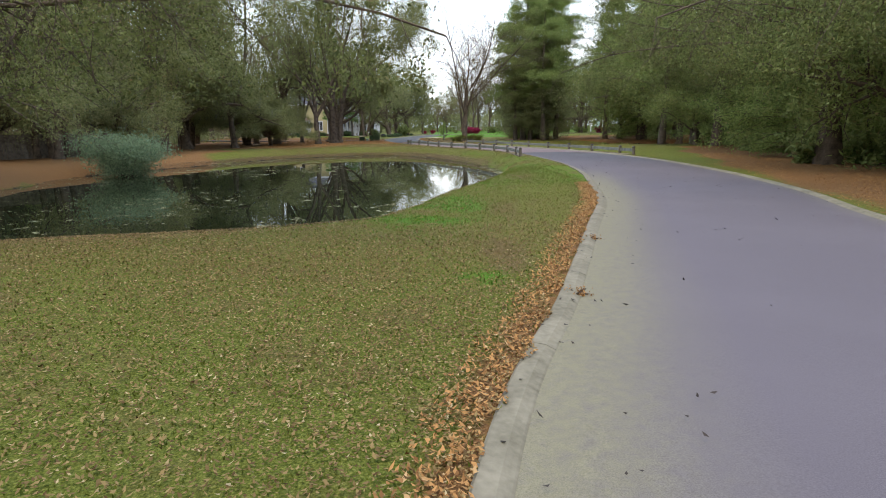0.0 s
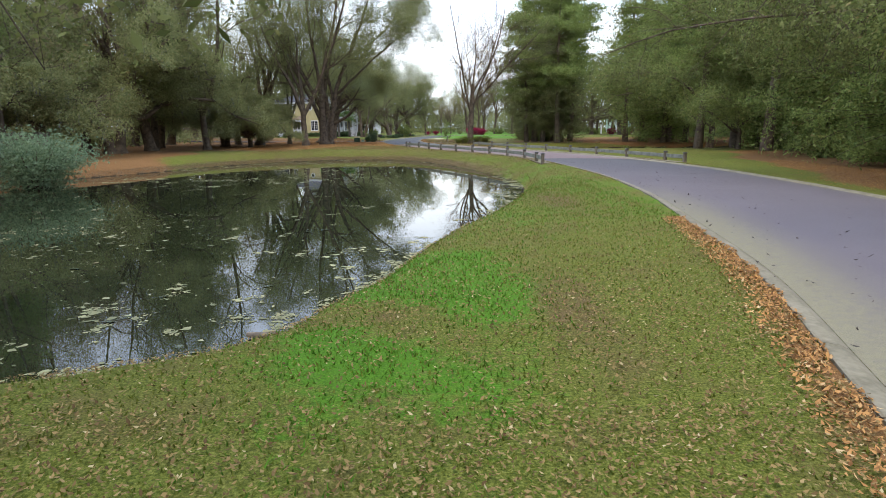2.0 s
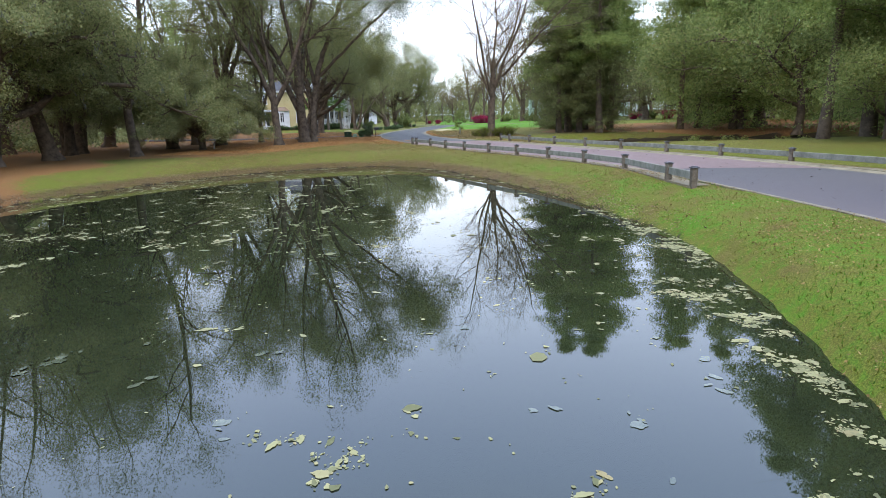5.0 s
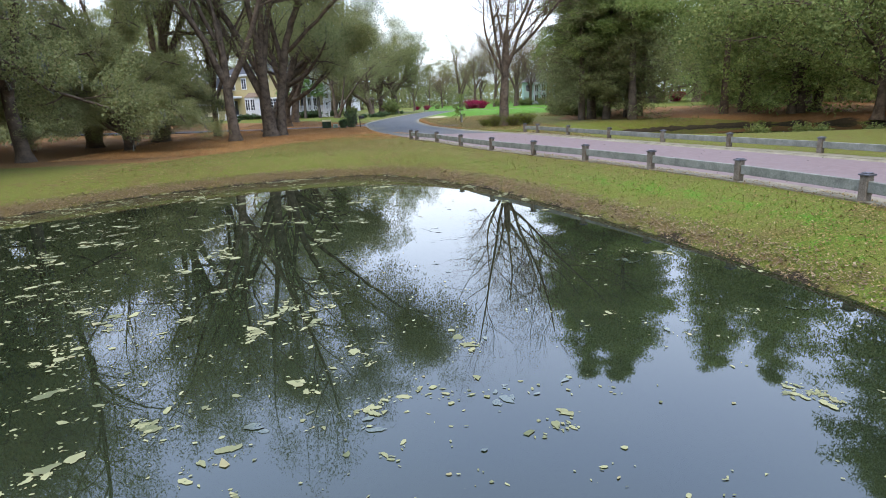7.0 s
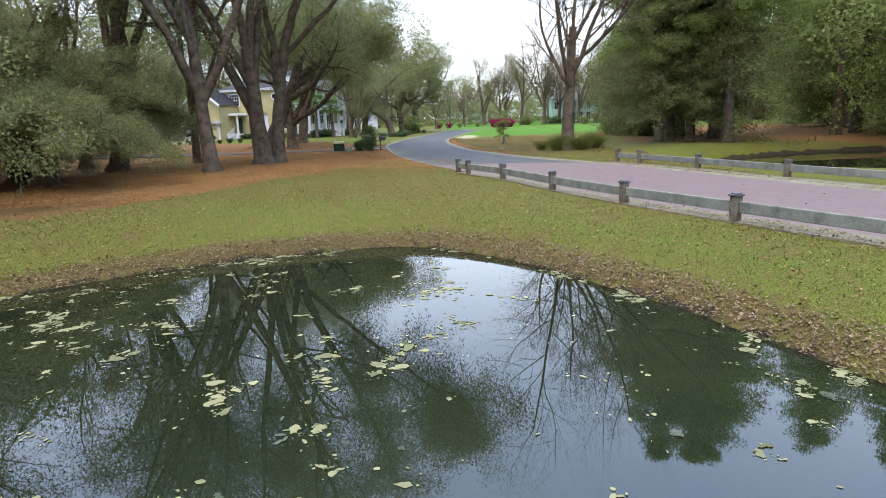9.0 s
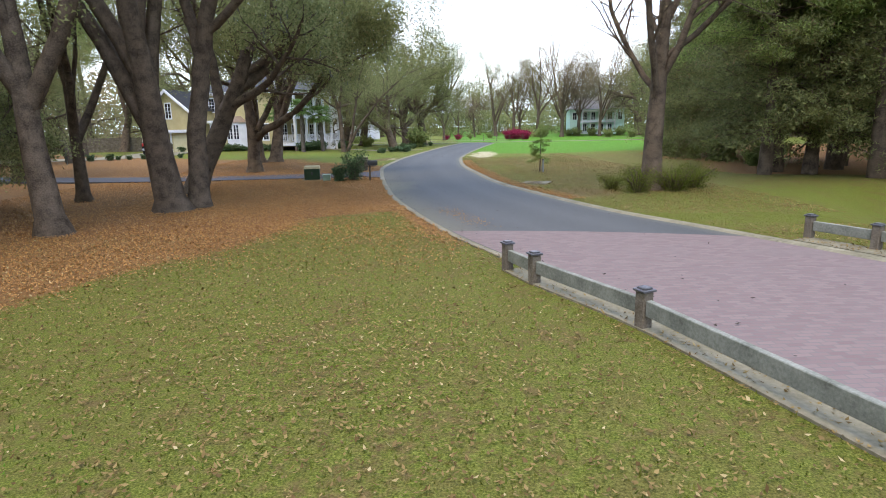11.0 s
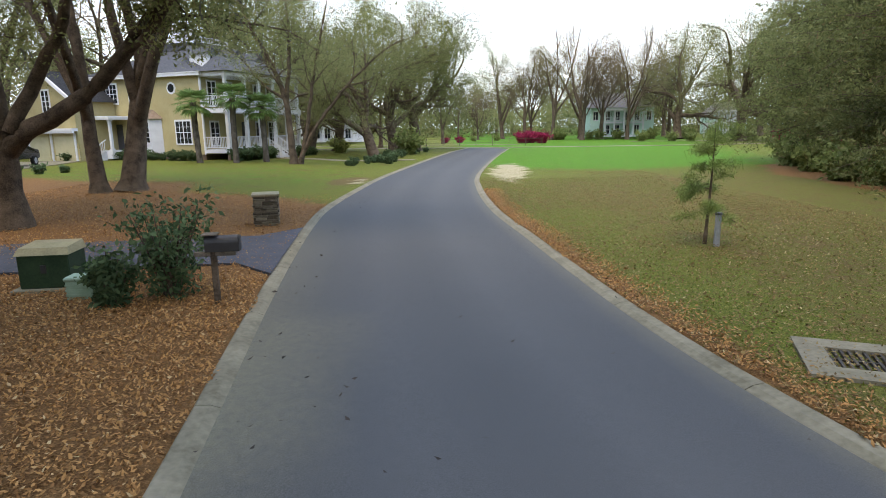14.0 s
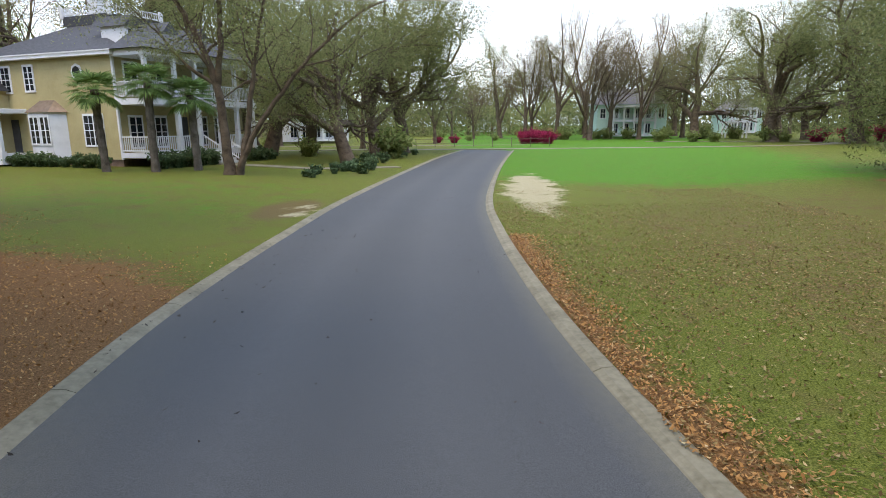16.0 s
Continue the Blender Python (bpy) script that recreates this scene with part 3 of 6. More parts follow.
SPECS = {
    # spreading live oak
    "live_oak": [(4, 0.10, 0.05, 6, 0.45, 62, 1.5, 0.62), (7, 0.20, 0.03, 7, 0.22, 50, 0.46, 0.52), (4, 0.24, 0.02, 5, 0.2, 50, 0.55, 0.55), (3, 0.25, -0.02, 0, 0, 0, 0, 0)],
    # tall, several upright stems
    "tall_oak": [(3, 0.05, 0.05, 5, 0.5, 26, 1.9, 0.66), (7, 0.10, 0.07, 8, 0.35, 46, 0.40, 0.45), (4, 0.2, 0.03, 5, 0.2, 46, 0.55, 0.55), (3, 0.22, 0.0, 0, 0, 0, 0, 0)],
    # oak with a long trunk and limbs held high
    "high_oak": [(5, 0.08, 0.03, 5, 0.55, 42, 1.05, 0.66), (7, 0.15, 0.07, 7, 0.3, 46, 0.42, 0.5), (4, 0.2, 0.04, 5, 0.2, 46, 0.55, 0.55), (3, 0.22, 0.0, 0, 0, 0, 0, 0)],
    "fork_oak": [(4, 0.06, 0.05, 5, 0.5, 46, 1.9, 0.62), (8, 0.14, 0.05, 6, 0.4, 46, 0.38, 0.45), (4, 0.2, 0.03, 5, 0.2, 46, 0.55, 0.55), (3, 0.22, 0.0, 0, 0, 0, 0, 0)],
    "far_oak": [(3, 0.08, 0.05, 5, 0.4, 55, 1.5, 0.62), (4, 0.18, 0.04, 6, 0.2, 50, 0.5, 0.5), (3, 0.22, 0.02, 0, 0, 0, 0, 0)],
    # leafless, fine upright twigs
    "bare_tree": [(4, 0.03, 0.05, 7, 0.5, 40, 1.6, 0.46), (8, 0.08, 0.075, 12, 0.15, 52, 0.46, 0.42), (5, 0.15, 0.05, 8, 0.1, 48, 0.5, 0.5), (3, 0.18, 0.02, 5, 0.1, 44, 0.6, 0.6), (2, 0.14, 0.0, 0, 0, 0, 0, 0)],
}


def tree(kind, name, m, h, r, leaves, bark, label, seed, per=14, spread=0.35, size=0.09, lean=(0, 0), moss=0, group="trees", droop=0.0, fork=0.28, clear=2.2):
    rng = np.random.default_rng(seed)
    k = 1.0
    for trial in (0, 1, 2):
        rng = np.random.default_rng(seed)
        verts, faces, tips = [], [], []
        grow(rng, SPECS[kind], np.zeros(3), np.array([lean[0], lean[1], 1.0]), h * fork * k, r, 0, verts, faces, tips)
        k *= h / max(t[2] for t in tips)
    root = thing(name, m, label, "tree", group)
    put_part("trunk", mesh_from("trunk", verts, faces, bark, True), root)
    tips = np.array(tips)
    tips = tips[tips[:, 2] > clear]
    if per:
        put_part("crown", mesh_quads("crown", leaf_cloud(rng, tips, per, spread, size, droop), leaves), root)
    if moss:
        low = tips[rng.random(len(tips)) < moss]
        q = leaf_cloud(rng, low - np.array([0, 0, 0.35]), 7, (0.10, 0.10, 0.28), 0.2, 3.0, 0.14)
        put_part("hanging_moss", mesh_quads("hanging_moss", q, M["moss"]), root, "grey hanging moss")["kind"] = "stuff"
    return root


def conifer(name, m, h, r, leaves, label, seed, width=0.22, bare=0.1, whorls=26, per=9, group="trees", tuft=0.3, boughs=5, leaf=0.15, slim=0.3, inner=0.25):
    """A trunk with uneven whorls of boughs, each with side twigs."""
    rng = np.random.default_rng(seed)
    verts, faces, tips = [], [], []
    pts = [np.array([0.012 * h * math.sin(3 * t), 0.01 * h * math.sin(4 * t + 1), h * t]) for t in np.linspace(0, 1, 8)]
    tube(verts, faces, pts, [r * (1.25 if i == 0 else 1) * (1 - 0.93 * i / 7) for i in range(8)], 8)
    for i in range(whorls):
        t = bare + (0.985 - bare) * (i + rng.random() * 0.8) / whorls
        env = (1 - ((t - bare) / (1 - bare)) ** 1.6) * (0.7 + 0.3 * min(1.0, (t - bare) / 0.15))
        for k in range(int(rng.integers(boughs - 2, boughs + 2))):
            a = rng.random() * 2 * math.pi
            reach = (h * width * env + 0.3) * rng.uniform(0.45, 1.2)
            p = np.array([0, 0, h * t])
            d = np.array([math.cos(a), math.sin(a), rng.uniform(-0.1, 0.5)])
            q = [p]
            for j in range(3):
                d = d + rng.normal(0, 0.14, 3) + np.array([0, 0, -0.10])
                q.append(q[-1] + d / np.linalg.norm(d) * reach / 3)
            tube(verts, faces, q, [r * 0.2 * (1 - t * 0.8), r * 0.13 * (1 - t * 0.8), r * 0.07, 0.01], 3)
            for s in np.linspace(inner, 1.0, max(3, int(reach * (1 - inner) / tuft / 0.6))):
                g = s * 3
                j = min(int(g), 2)
                tips.append(q[j] + (q[j + 1] - q[j]) * (g - j) + rng.normal(0, 0.14, 3) * reach * s * np.array([1, 1, 0.5]))
    root = thing(name, m, label, "tree", group)
    put_part("trunk", mesh_from("trunk", verts, faces, M["bark"], True), root)
    put_part("crown", mesh_quads("crown", leaf_cloud(rng, tips, per, (tuft, tuft, tuft * 0.55), leaf, 0.3, slim), leaves), root)
    return root


def shrub(name, m, w, h, leaves, label, seed, n=1500, size=0.08, stems=9, group="shrubs", category="shrub"):
    """Stems fanning from the ground, with leaves in uneven clumps."""
    rng = np.random.default_rng(seed)
    verts, faces, tips = [], [], []
    for i in range(stems):
        a = 2 * math.pi * (i + rng.random()) / stems
        d = np.array([math.cos(a), math.sin(a), 0]) * w * 0.42 * rng.uniform(0.2, 1.0)
        q = [np.array([d[0] * 0.15, d[1] * 0.15, 0]), d * 0.5 + np.array([0, 0, h * 0.45]), d + np.array([0, 0, h * rng.uniform(0.55, 0.98)])]
        tube(verts, faces, q, [0.03, 0.02, 0.006], 4)
        for s in np.linspace(0.15, 1, 7):
            j = 0 if s < 0.5 else 1
            tips.append(q[j] + (q[j + 1] - q[j]) * (s * 2 - j))
    root = thing(name, m, label, category, group)
    put_part("woody_base", mesh_from("woody_base", verts, faces, M["bark"], True), root)
    put_part("foliage", mesh_quads("foliage", leaf_cloud(rng, tips, max(4, n // len(tips)), (w * 0.13, w * 0.13, h * 0.10), size, 0.0, 0.5, True), leaves), root)
    return root


def at(x, y, turn=0.0, s=1.0, dz=0.0):
    z = float(height(np.array([x]), np.array([y]))[0])
    return pose(x, y, z - 0.04 + dz, 0, 0, turn) @ Matrix.Diagonal((s, s, s, 1))


OAK_L = "spreading live oak with dark trunk and small grey-green leaves"
TALL_L = "tall oak with several upright dark stems and thin spring leaves"
BARE_L = "tall leafless tree with fine upright grey twigs"
CEDAR_L = "dense dark green cedar with boughs near the ground"
PINE_L = "tall pine with a straight bare trunk and green tufts"

# oaks round the far end of the pond and along the drive
oak_a = tree("live_oak", "live_oak", at(-33, 88, 20), 13.5, 0.55, M["oak"], M["bark"], OAK_L, 3, 100, 0.55, 0.062, moss=0.04, clear=3.0)
oak_b = tree("live_oak", "live_oak", at(-36, 62, 200), 14.5, 0.5, M["oak"], M["bark"], OAK_L, 14, 100, 0.55, 0.062)
tall_a = tree("tall_oak", "oak_tree", at(-14.1, 80.5), 23, 0.36, M["oak"], M["bark"], TALL_L, 5, 70, 0.55, 0.066, moss=0.05, clear=5.5)
tall_b = tree("tall_oak", "oak_tree", at(-12.7, 84.8, 60), 23, 0.5, M["oak"], M["bark"], TALL_L, 8, 70, 0.55, 0.066, (-0.1, 0), moss=0.05, fork=0.2, clear=5.5)
lean_oak = tree("high_oak", "live_oak", at(-14.2, 90.3), 14, 0.5, M["oak"], M["bark"], "leaning live oak with a thick dark curving trunk", 12, 40, 0.5, 0.075, (0.4, 0.12), moss=0.06, fork=0.42, clear=5.5)
bare_a = tree("bare_tree", "bare_tree", at(5.5, 89), 23, 0.42, M["bud"], M["bark"], BARE_L, 21, 3, 0.3, 0.045)
bud_b = tree("tall_oak", "budding_tree", at(-30, 76), 21, 0.34, M["bud"], M["bark"], "tall tree with brownish spring buds and many fine limbs", 19, 40, 0.5, 0.052)
cedar_a = conifer("cedar_tree", at(16, 95, 0, 0.95), 16, 0.34, M["cedar"], CEDAR_L, 31, 0.42, 0.11, 40, 20, boughs=8, leaf=0.12)
pine_a = conifer("pine_tree", at(21, 100, 0, 1.1), 25, 0.34, M["pine"], PINE_L, 33, 0.17, 0.42, 26, 26, tuft=0.4, leaf=0.13)
tall_pine = conifer("pine_tree", at(19.0, 97.5), 27, 0.40, M["pine"], "tall pine with dense dark green clumps on upswept boughs", 37, 0.25, 0.33, 22, 80, tuft=0.5, boughs=6, leaf=0.16, slim=0.22, inner=0.4)
wood_a = conifer("evergreen_tree", at(24, 40), 13, 0.22, M["pine"], "dense evergreen tree at the edge of the woods", 35, 0.36, 0.05, 36, 20, "edge of the woods", 0.4, 8, 0.115)
wood_b = tree("live_oak", "evergreen_tree", at(22, 28, 40), 12, 0.28, M["dark"], M["bark"], "dark leafy evergreen tree at the edge of the woods", 41, 48, 0.62, 0.10, group="edge of the woods", fork=0.2)
def overhang(m, seed):
    """An oak whose long limbs reach out low to one side."""
    spec = [None, (9, 0.11, 0.0, 16, 0.15, 60, 0.28, 0.42), (5, 0.24, -0.18, 8, 0.15, 55, 0.5, 0.5), (4, 0.22, -0.12, 0, 0, 0, 0, 0)]
    rng = np.random.default_rng(seed)
    verts, faces, tips = [], [], []
    pts = [np.array(p) for p in ((0, 0, -0.1), (0.05, 0, 1.2), (0.2, 0.05, 3.4), (0.5, 0.1, 5.7))]
    tube(verts, faces, pts, [0.62, 0.45, 0.40, 0.34], 10)
    for d, L in (((1, 0.05, 0.10), 11.5), ((1, 0.4, 0.14), 10.5), ((1, -0.25, 0.2), 9.5), ((1, 0.15, 0.3), 9), ((0.6, 0.9, 0.3), 8), ((-0.8, 0.4, 0.7), 7), ((-0.2, -1, 0.6), 7), ((0.5, 0.1, 1.0), 7)):
        grow(rng, spec, pts[-1] - np.array([0, 0, 0.3]) * rng.random(), np.array(d, float), L, 0.062, 1, verts, faces, tips)
    tips = np.array(tips)
    tips = tips[(tips[:, 2] > 2.8 + 0.12 * np.maximum(tips[:, 0] - 7, 0)) & (tips[:, 0] < 11.5)]
    root = thing("live_oak", m, "live oak whose leafy limbs hang over the lawn", "tree", "trees")
    put_part("trunk", mesh_from("trunk", verts, faces, M["bark"], True), root)
    # crown takes the darkened oak leaves, so its shade is partly painted
    put_part("crown", mesh_quads("crown", leaf_cloud(rng, tips, 17, 0.15, 0.040, 0.3, 0.5, True), M["oak_in_shade"]), root)
    return root


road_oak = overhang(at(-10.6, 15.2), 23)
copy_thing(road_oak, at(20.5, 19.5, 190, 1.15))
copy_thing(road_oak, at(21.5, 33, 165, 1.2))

LIMB_SPEC = [(), (6, 0.18, 0.05, 6, 0.2, 50, 0.55, 0.5), (4, 0.22, 0.02, 5, 0.2, 50, 0.55, 0.55), (3, 0.22, 0.0, 0, 0, 0, 0, 0)]


def limbed(name, m, stems, kids, reach, leaves, bark, label, seed, per, spread, size, low=0.45, clear=4.5, moss=0.0):
    """A tree from its leading stems (points, first and last radius), with branches grown along them."""
    rng = np.random.default_rng(seed)
    verts, faces, tips = [], [], []
    for pts, r0, r1 in stems:
        p = spline(pts, 0.55)
        p[1:] += rng.normal(0, 0.025, (len(p) - 1, 3))
        rad = np.linspace(r0, r1, len(p))
        if pts[0][2] < 0.1:
            rad[:2] *= (1.5, 1.12)
        tube(verts, faces, list(p), rad, 9)
        for k in range(kids):
            i = min(int((low + (1 - low) * (k + rng.random()) / kids) * (len(p) - 1)), len(p) - 2)
            if p[i][2] < 3.2:
                continue
            ax = p[i + 1] - p[i]
            side = rng.normal(0, 1, 3)
            side[2] = abs(side[2]) * 0.6
            d = ax / np.linalg.norm(ax) * 0.7 + side / np.linalg.norm(side)
            grow(rng, LIMB_SPEC, p[i], d, reach * rng.uniform(0.6, 1.2), rad[i] * 0.5, 1, verts, faces, tips)
        d = p[-1] - p[-2]
        grow(rng, LIMB_SPEC, p[-1], d, reach, r1, 1, verts, faces, tips)
    root = thing(name, m, label, "tree", "trees")
    put_part("trunk", mesh_from("trunk", verts, faces, bark, True), root)
    tips = np.array(tips)
    tips = tips[tips[:, 2] > clear]
    put_part("crown", mesh_quads("crown", leaf_cloud(rng, tips, per, spread, size), leaves), root)
    if moss:
        low_t = tips[rng.random(len(tips)) < moss]
        q = leaf_cloud(rng, low_t - np.array([0, 0, 0.35]), 7, (0.10, 0.10, 0.28), 0.2, 3.0, 0.14)
        put_part("hanging_moss", mesh_quads("hanging_moss", q, M["moss"]), root, "grey hanging moss")["kind"] = "stuff"
    return root


LOW_SPEC = [(), (5, 0.18, 0.05, 5, 0.2, 50, 0.55, 0.5), (4, 0.22, 0.02, 3, 0.2, 50, 0.6, 0.55), (3, 0.22, 0.0, 0, 0, 0, 0, 0)]


def low_oak(m, seed, h, reach, trunks, limbs, label, per=26, leaf=0.066, droop=1.0):
    """A live oak with short trunks and long limbs that arch out and hang low."""
    rng = np.random.default_rng(seed)
    verts, faces, tips = [], [], []
    crotches = []
    for k in range(trunks):
        a = 2 * math.pi * (k + 0.3 * rng.random()) / trunks
        lean = np.array([math.cos(a), math.sin(a), 0.0])
        foot, top = lean * 0.35 * (trunks > 1), 2.2 + 0.9 * rng.random()
        p = spline([tuple(foot), tuple(foot + lean * 0.15 + [0, 0, top * 0.5]), tuple(foot + lean * 0.7 + [0, 0, top])], 0.5)
        tube(verts, faces, list(p), np.linspace(0.46, 0.32, len(p)) * np.where(np.arange(len(p)) == 0, 1.5, 1.0), 9)
        crotches.append(p[-1])
    for k in range(limbs):
        a = 2 * math.pi * (k + 0.7 * rng.random()) / limbs
        out = np.array([math.cos(a), math.sin(a), 0.0])
        start = min(crotches, key=lambda c: -float(c @ out)) - [0, 0, 0.35 * rng.random()]
        steep = rng.uniform(0, 1) ** 1.3
        r = reach * rng.uniform(0.75, 1.1) * (1 - 0.55 * steep)
        top = (h - start[2]) * (0.3 + 0.62 * steep)
        fall = droop * (1 - steep) * rng.uniform(0.3, 1.0) * 4.4
        q = [start + out * r * s + np.array([0, 0, top * math.sin(min(1.0, 1.25 * s) * math.pi / 2) - fall * s * s]) for s in np.linspace(0, 1, 8)]
        q = [q[0]] + [v + rng.normal(0, 0.22, 3) for v in q[1:]]
        p = spline([tuple(v) for v in q], 0.6)
        rad = np.linspace(0.28, 0.05, len(p)) * (0.75 + 0.5 * rng.random())
        tube(verts, faces, list(p), rad, 7)
        n = int(r * 1.15) + 3
        for j in range(n):
            i = min(int((0.25 + 0.75 * (j + rng.random()) / n) * (len(p) - 1)), len(p) - 2)
            ax = (p[i + 1] - p[i]) / np.linalg.norm(p[i + 1] - p[i])
            side = rng.normal(0, 1, 3)
            side[2] = side[2] * 0.5 + 0.1
            grow(rng, LOW_SPEC, p[i], ax * 0.5 + side / np.linalg.norm(side), rng.uniform(1.3, 2.6), rad[i] * 0.55, 1, verts, faces, tips)
    tips = np.array(tips)
    tips = tips[tips[:, 2] > 1.0]
    root = thing("live_oak", m, label, "tree", "trees")
    put_part("trunk", mesh_from("trunk", verts, faces, M["bark"], True), root)
    put_part("crown", mesh_quads("crown", leaf_cloud(rng, tips, per, (0.4, 0.4, 0.24), leaf, 0.2, 0.6), M["oak"]), root)
    q = leaf_cloud(rng, tips[rng.random(len(tips)) < 0.04] - np.array([0, 0, 0.35]), 7, (0.10, 0.10, 0.28), 0.2, 3.0, 0.14)
    put_part("hanging_moss", mesh_quads("hanging_moss", q, M["moss"]), root, "grey hanging moss")["kind"] = "stuff"
    return root


shore_oak = low_oak(at(-26.2, 62.0), 5, 13, 11.5, 2, 20, "twin-trunked live oak with low limbs over the pond shore")
copy_thing(shore_oak, at(-23.2, 80.0, 130, 0.7))
copy_thing(shore_oak, at(-34, 50, 250, 1.0))
copy_thing(shore_oak, at(-19.0, 75.8, 60, 0.5))

limbed("budding_tree", at(-13.6, 129.0), [
    ([(0, 0, -0.1), (-0.1, 0, 2.4), (-0.35, 0, 4.6), (-1.2, 0.2, 7), (-2.5, 0.4, 9.4), (-3.4, 0.6, 11.5)], 0.27, 0.06),
    ([(-0.3, 0, 4.3), (0.1, -0.2, 6.5), (0.25, -0.3, 9), (0.1, 0, 12)], 0.17, 0.05),
    ([(0.4, 0.1, -0.1), (0.95, 0.1, 2), (1.3, 0.1, 4), (1.9, 0.2, 7), (2.7, 0.4, 10.5)], 0.18, 0.05),
    ([(0.5, -0.1, 0.3), (1.6, -0.1, 2.4), (3.4, -0.2, 4.7), (5.2, -0.2, 6.5), (7.0, -0.1, 7.9), (8.2, 0, 8.5)], 0.16, 0.04),
    ([(-0.3, 0, 4.5), (-1.5, 0.1, 5.3), (-3.2, 0.2, 7.2), (-4.4, 0.3, 8.4)], 0.10, 0.03)],
    7, 3.2, M["oak"], M["bark"], "spreading twin-trunked tree with thin spring leaves", 17, 11, 0.4, 0.055, 0.4, 3.6)
limbed("oak_tree", at(-12.1, 85.6), [
    ([(0, 0, -0.1), (0.25, 0, 3), (0.9, 0, 6.5), (2.3, 0, 10), (4.0, 0.2, 14), (5.2, 0.3, 17.5)], 0.36, 0.08),
    ([(0.8, 0, 6.0), (3.2, -0.5, 8.0), (6.0, -0.9, 10.4), (8.8, -1.0, 12.6)], 0.16, 0.05),
    ([(0.6, 0, 5.0), (-0.2, 0.4, 9), (-0.6, 0.8, 14), (-0.6, 1.0, 19)], 0.2, 0.06),
    ([(2.6, 0, 10.6), (5.0, 1.0, 12.0), (7.5, 1.8, 14.5), (9.0, 2.4, 17)], 0.12, 0.04)],
    8, 4.2, M["oak"], M["bark"], "tall oak with high spreading limbs and thin leaves", 29, 45, 0.55, 0.065, 0.45, 5.5, 0.05)
limbed("live_oak", at(-15.2, 102.5), [
    ([(0, 0, -0.1), (0.02, 0, 1.3), (0.1, 0, 2.6), (-0.1, 0.1, 4.2), (-0.4, 0.2, 5.8), (-0.6, 0.3, 8), (-0.9, 0.3, 11)], 0.42, 0.10),
    ([(0.1, 0, 2.0), (1.0, -0.1, 2.7), (2.45, -0.2, 3.4), (3.8, -0.2, 4.7), (4.8, 0, 6.0), (5.5, 0.2, 7.6), (6.6, 0.3, 9.5)], 0.27, 0.06),
    ([(0.4, -0.1, 2.6), (1.1, 0.2, 4.0), (1.85, 0.4, 5.4), (2.3, 0.5, 7.6), (2.5, 0.4, 10.5)], 0.2, 0.06),
    ([(-0.3, 0.1, 5.1), (-1.6, -0.2, 5.6), (-3.2, -0.5, 6.1), (-4.2, -0.6, 7.4), (-5.4, -0.6, 9)], 0.15, 0.04),
    ([(3.0, -0.2, 3.9), (4.6, -0.7, 5.0), (6.2, -1.0, 6.4), (8.2, -1.2, 7.2)], 0.12, 0.04)],
    7, 3.6, M["oak"], M["bark"], "dark forked live oak with long bare limbs", 27, 44, 0.5, 0.066, 0.45, 4.6, 0.04)
far_a = tree("far_oak", "distant_tree", at(-60, 100), 17, 0.5, M["oak"], M["bark"], "distant leafy oak in the woods", 51, 70, 1.1, 0.19, group="distant woods")
far_b = conifer("distant_pine", at(-66, 90), 22, 0.4, M["pine"], "distant pine in the woods", 53, 0.2, 0.3, 22, 16, "distant woods", 0.7, 5, 0.2)

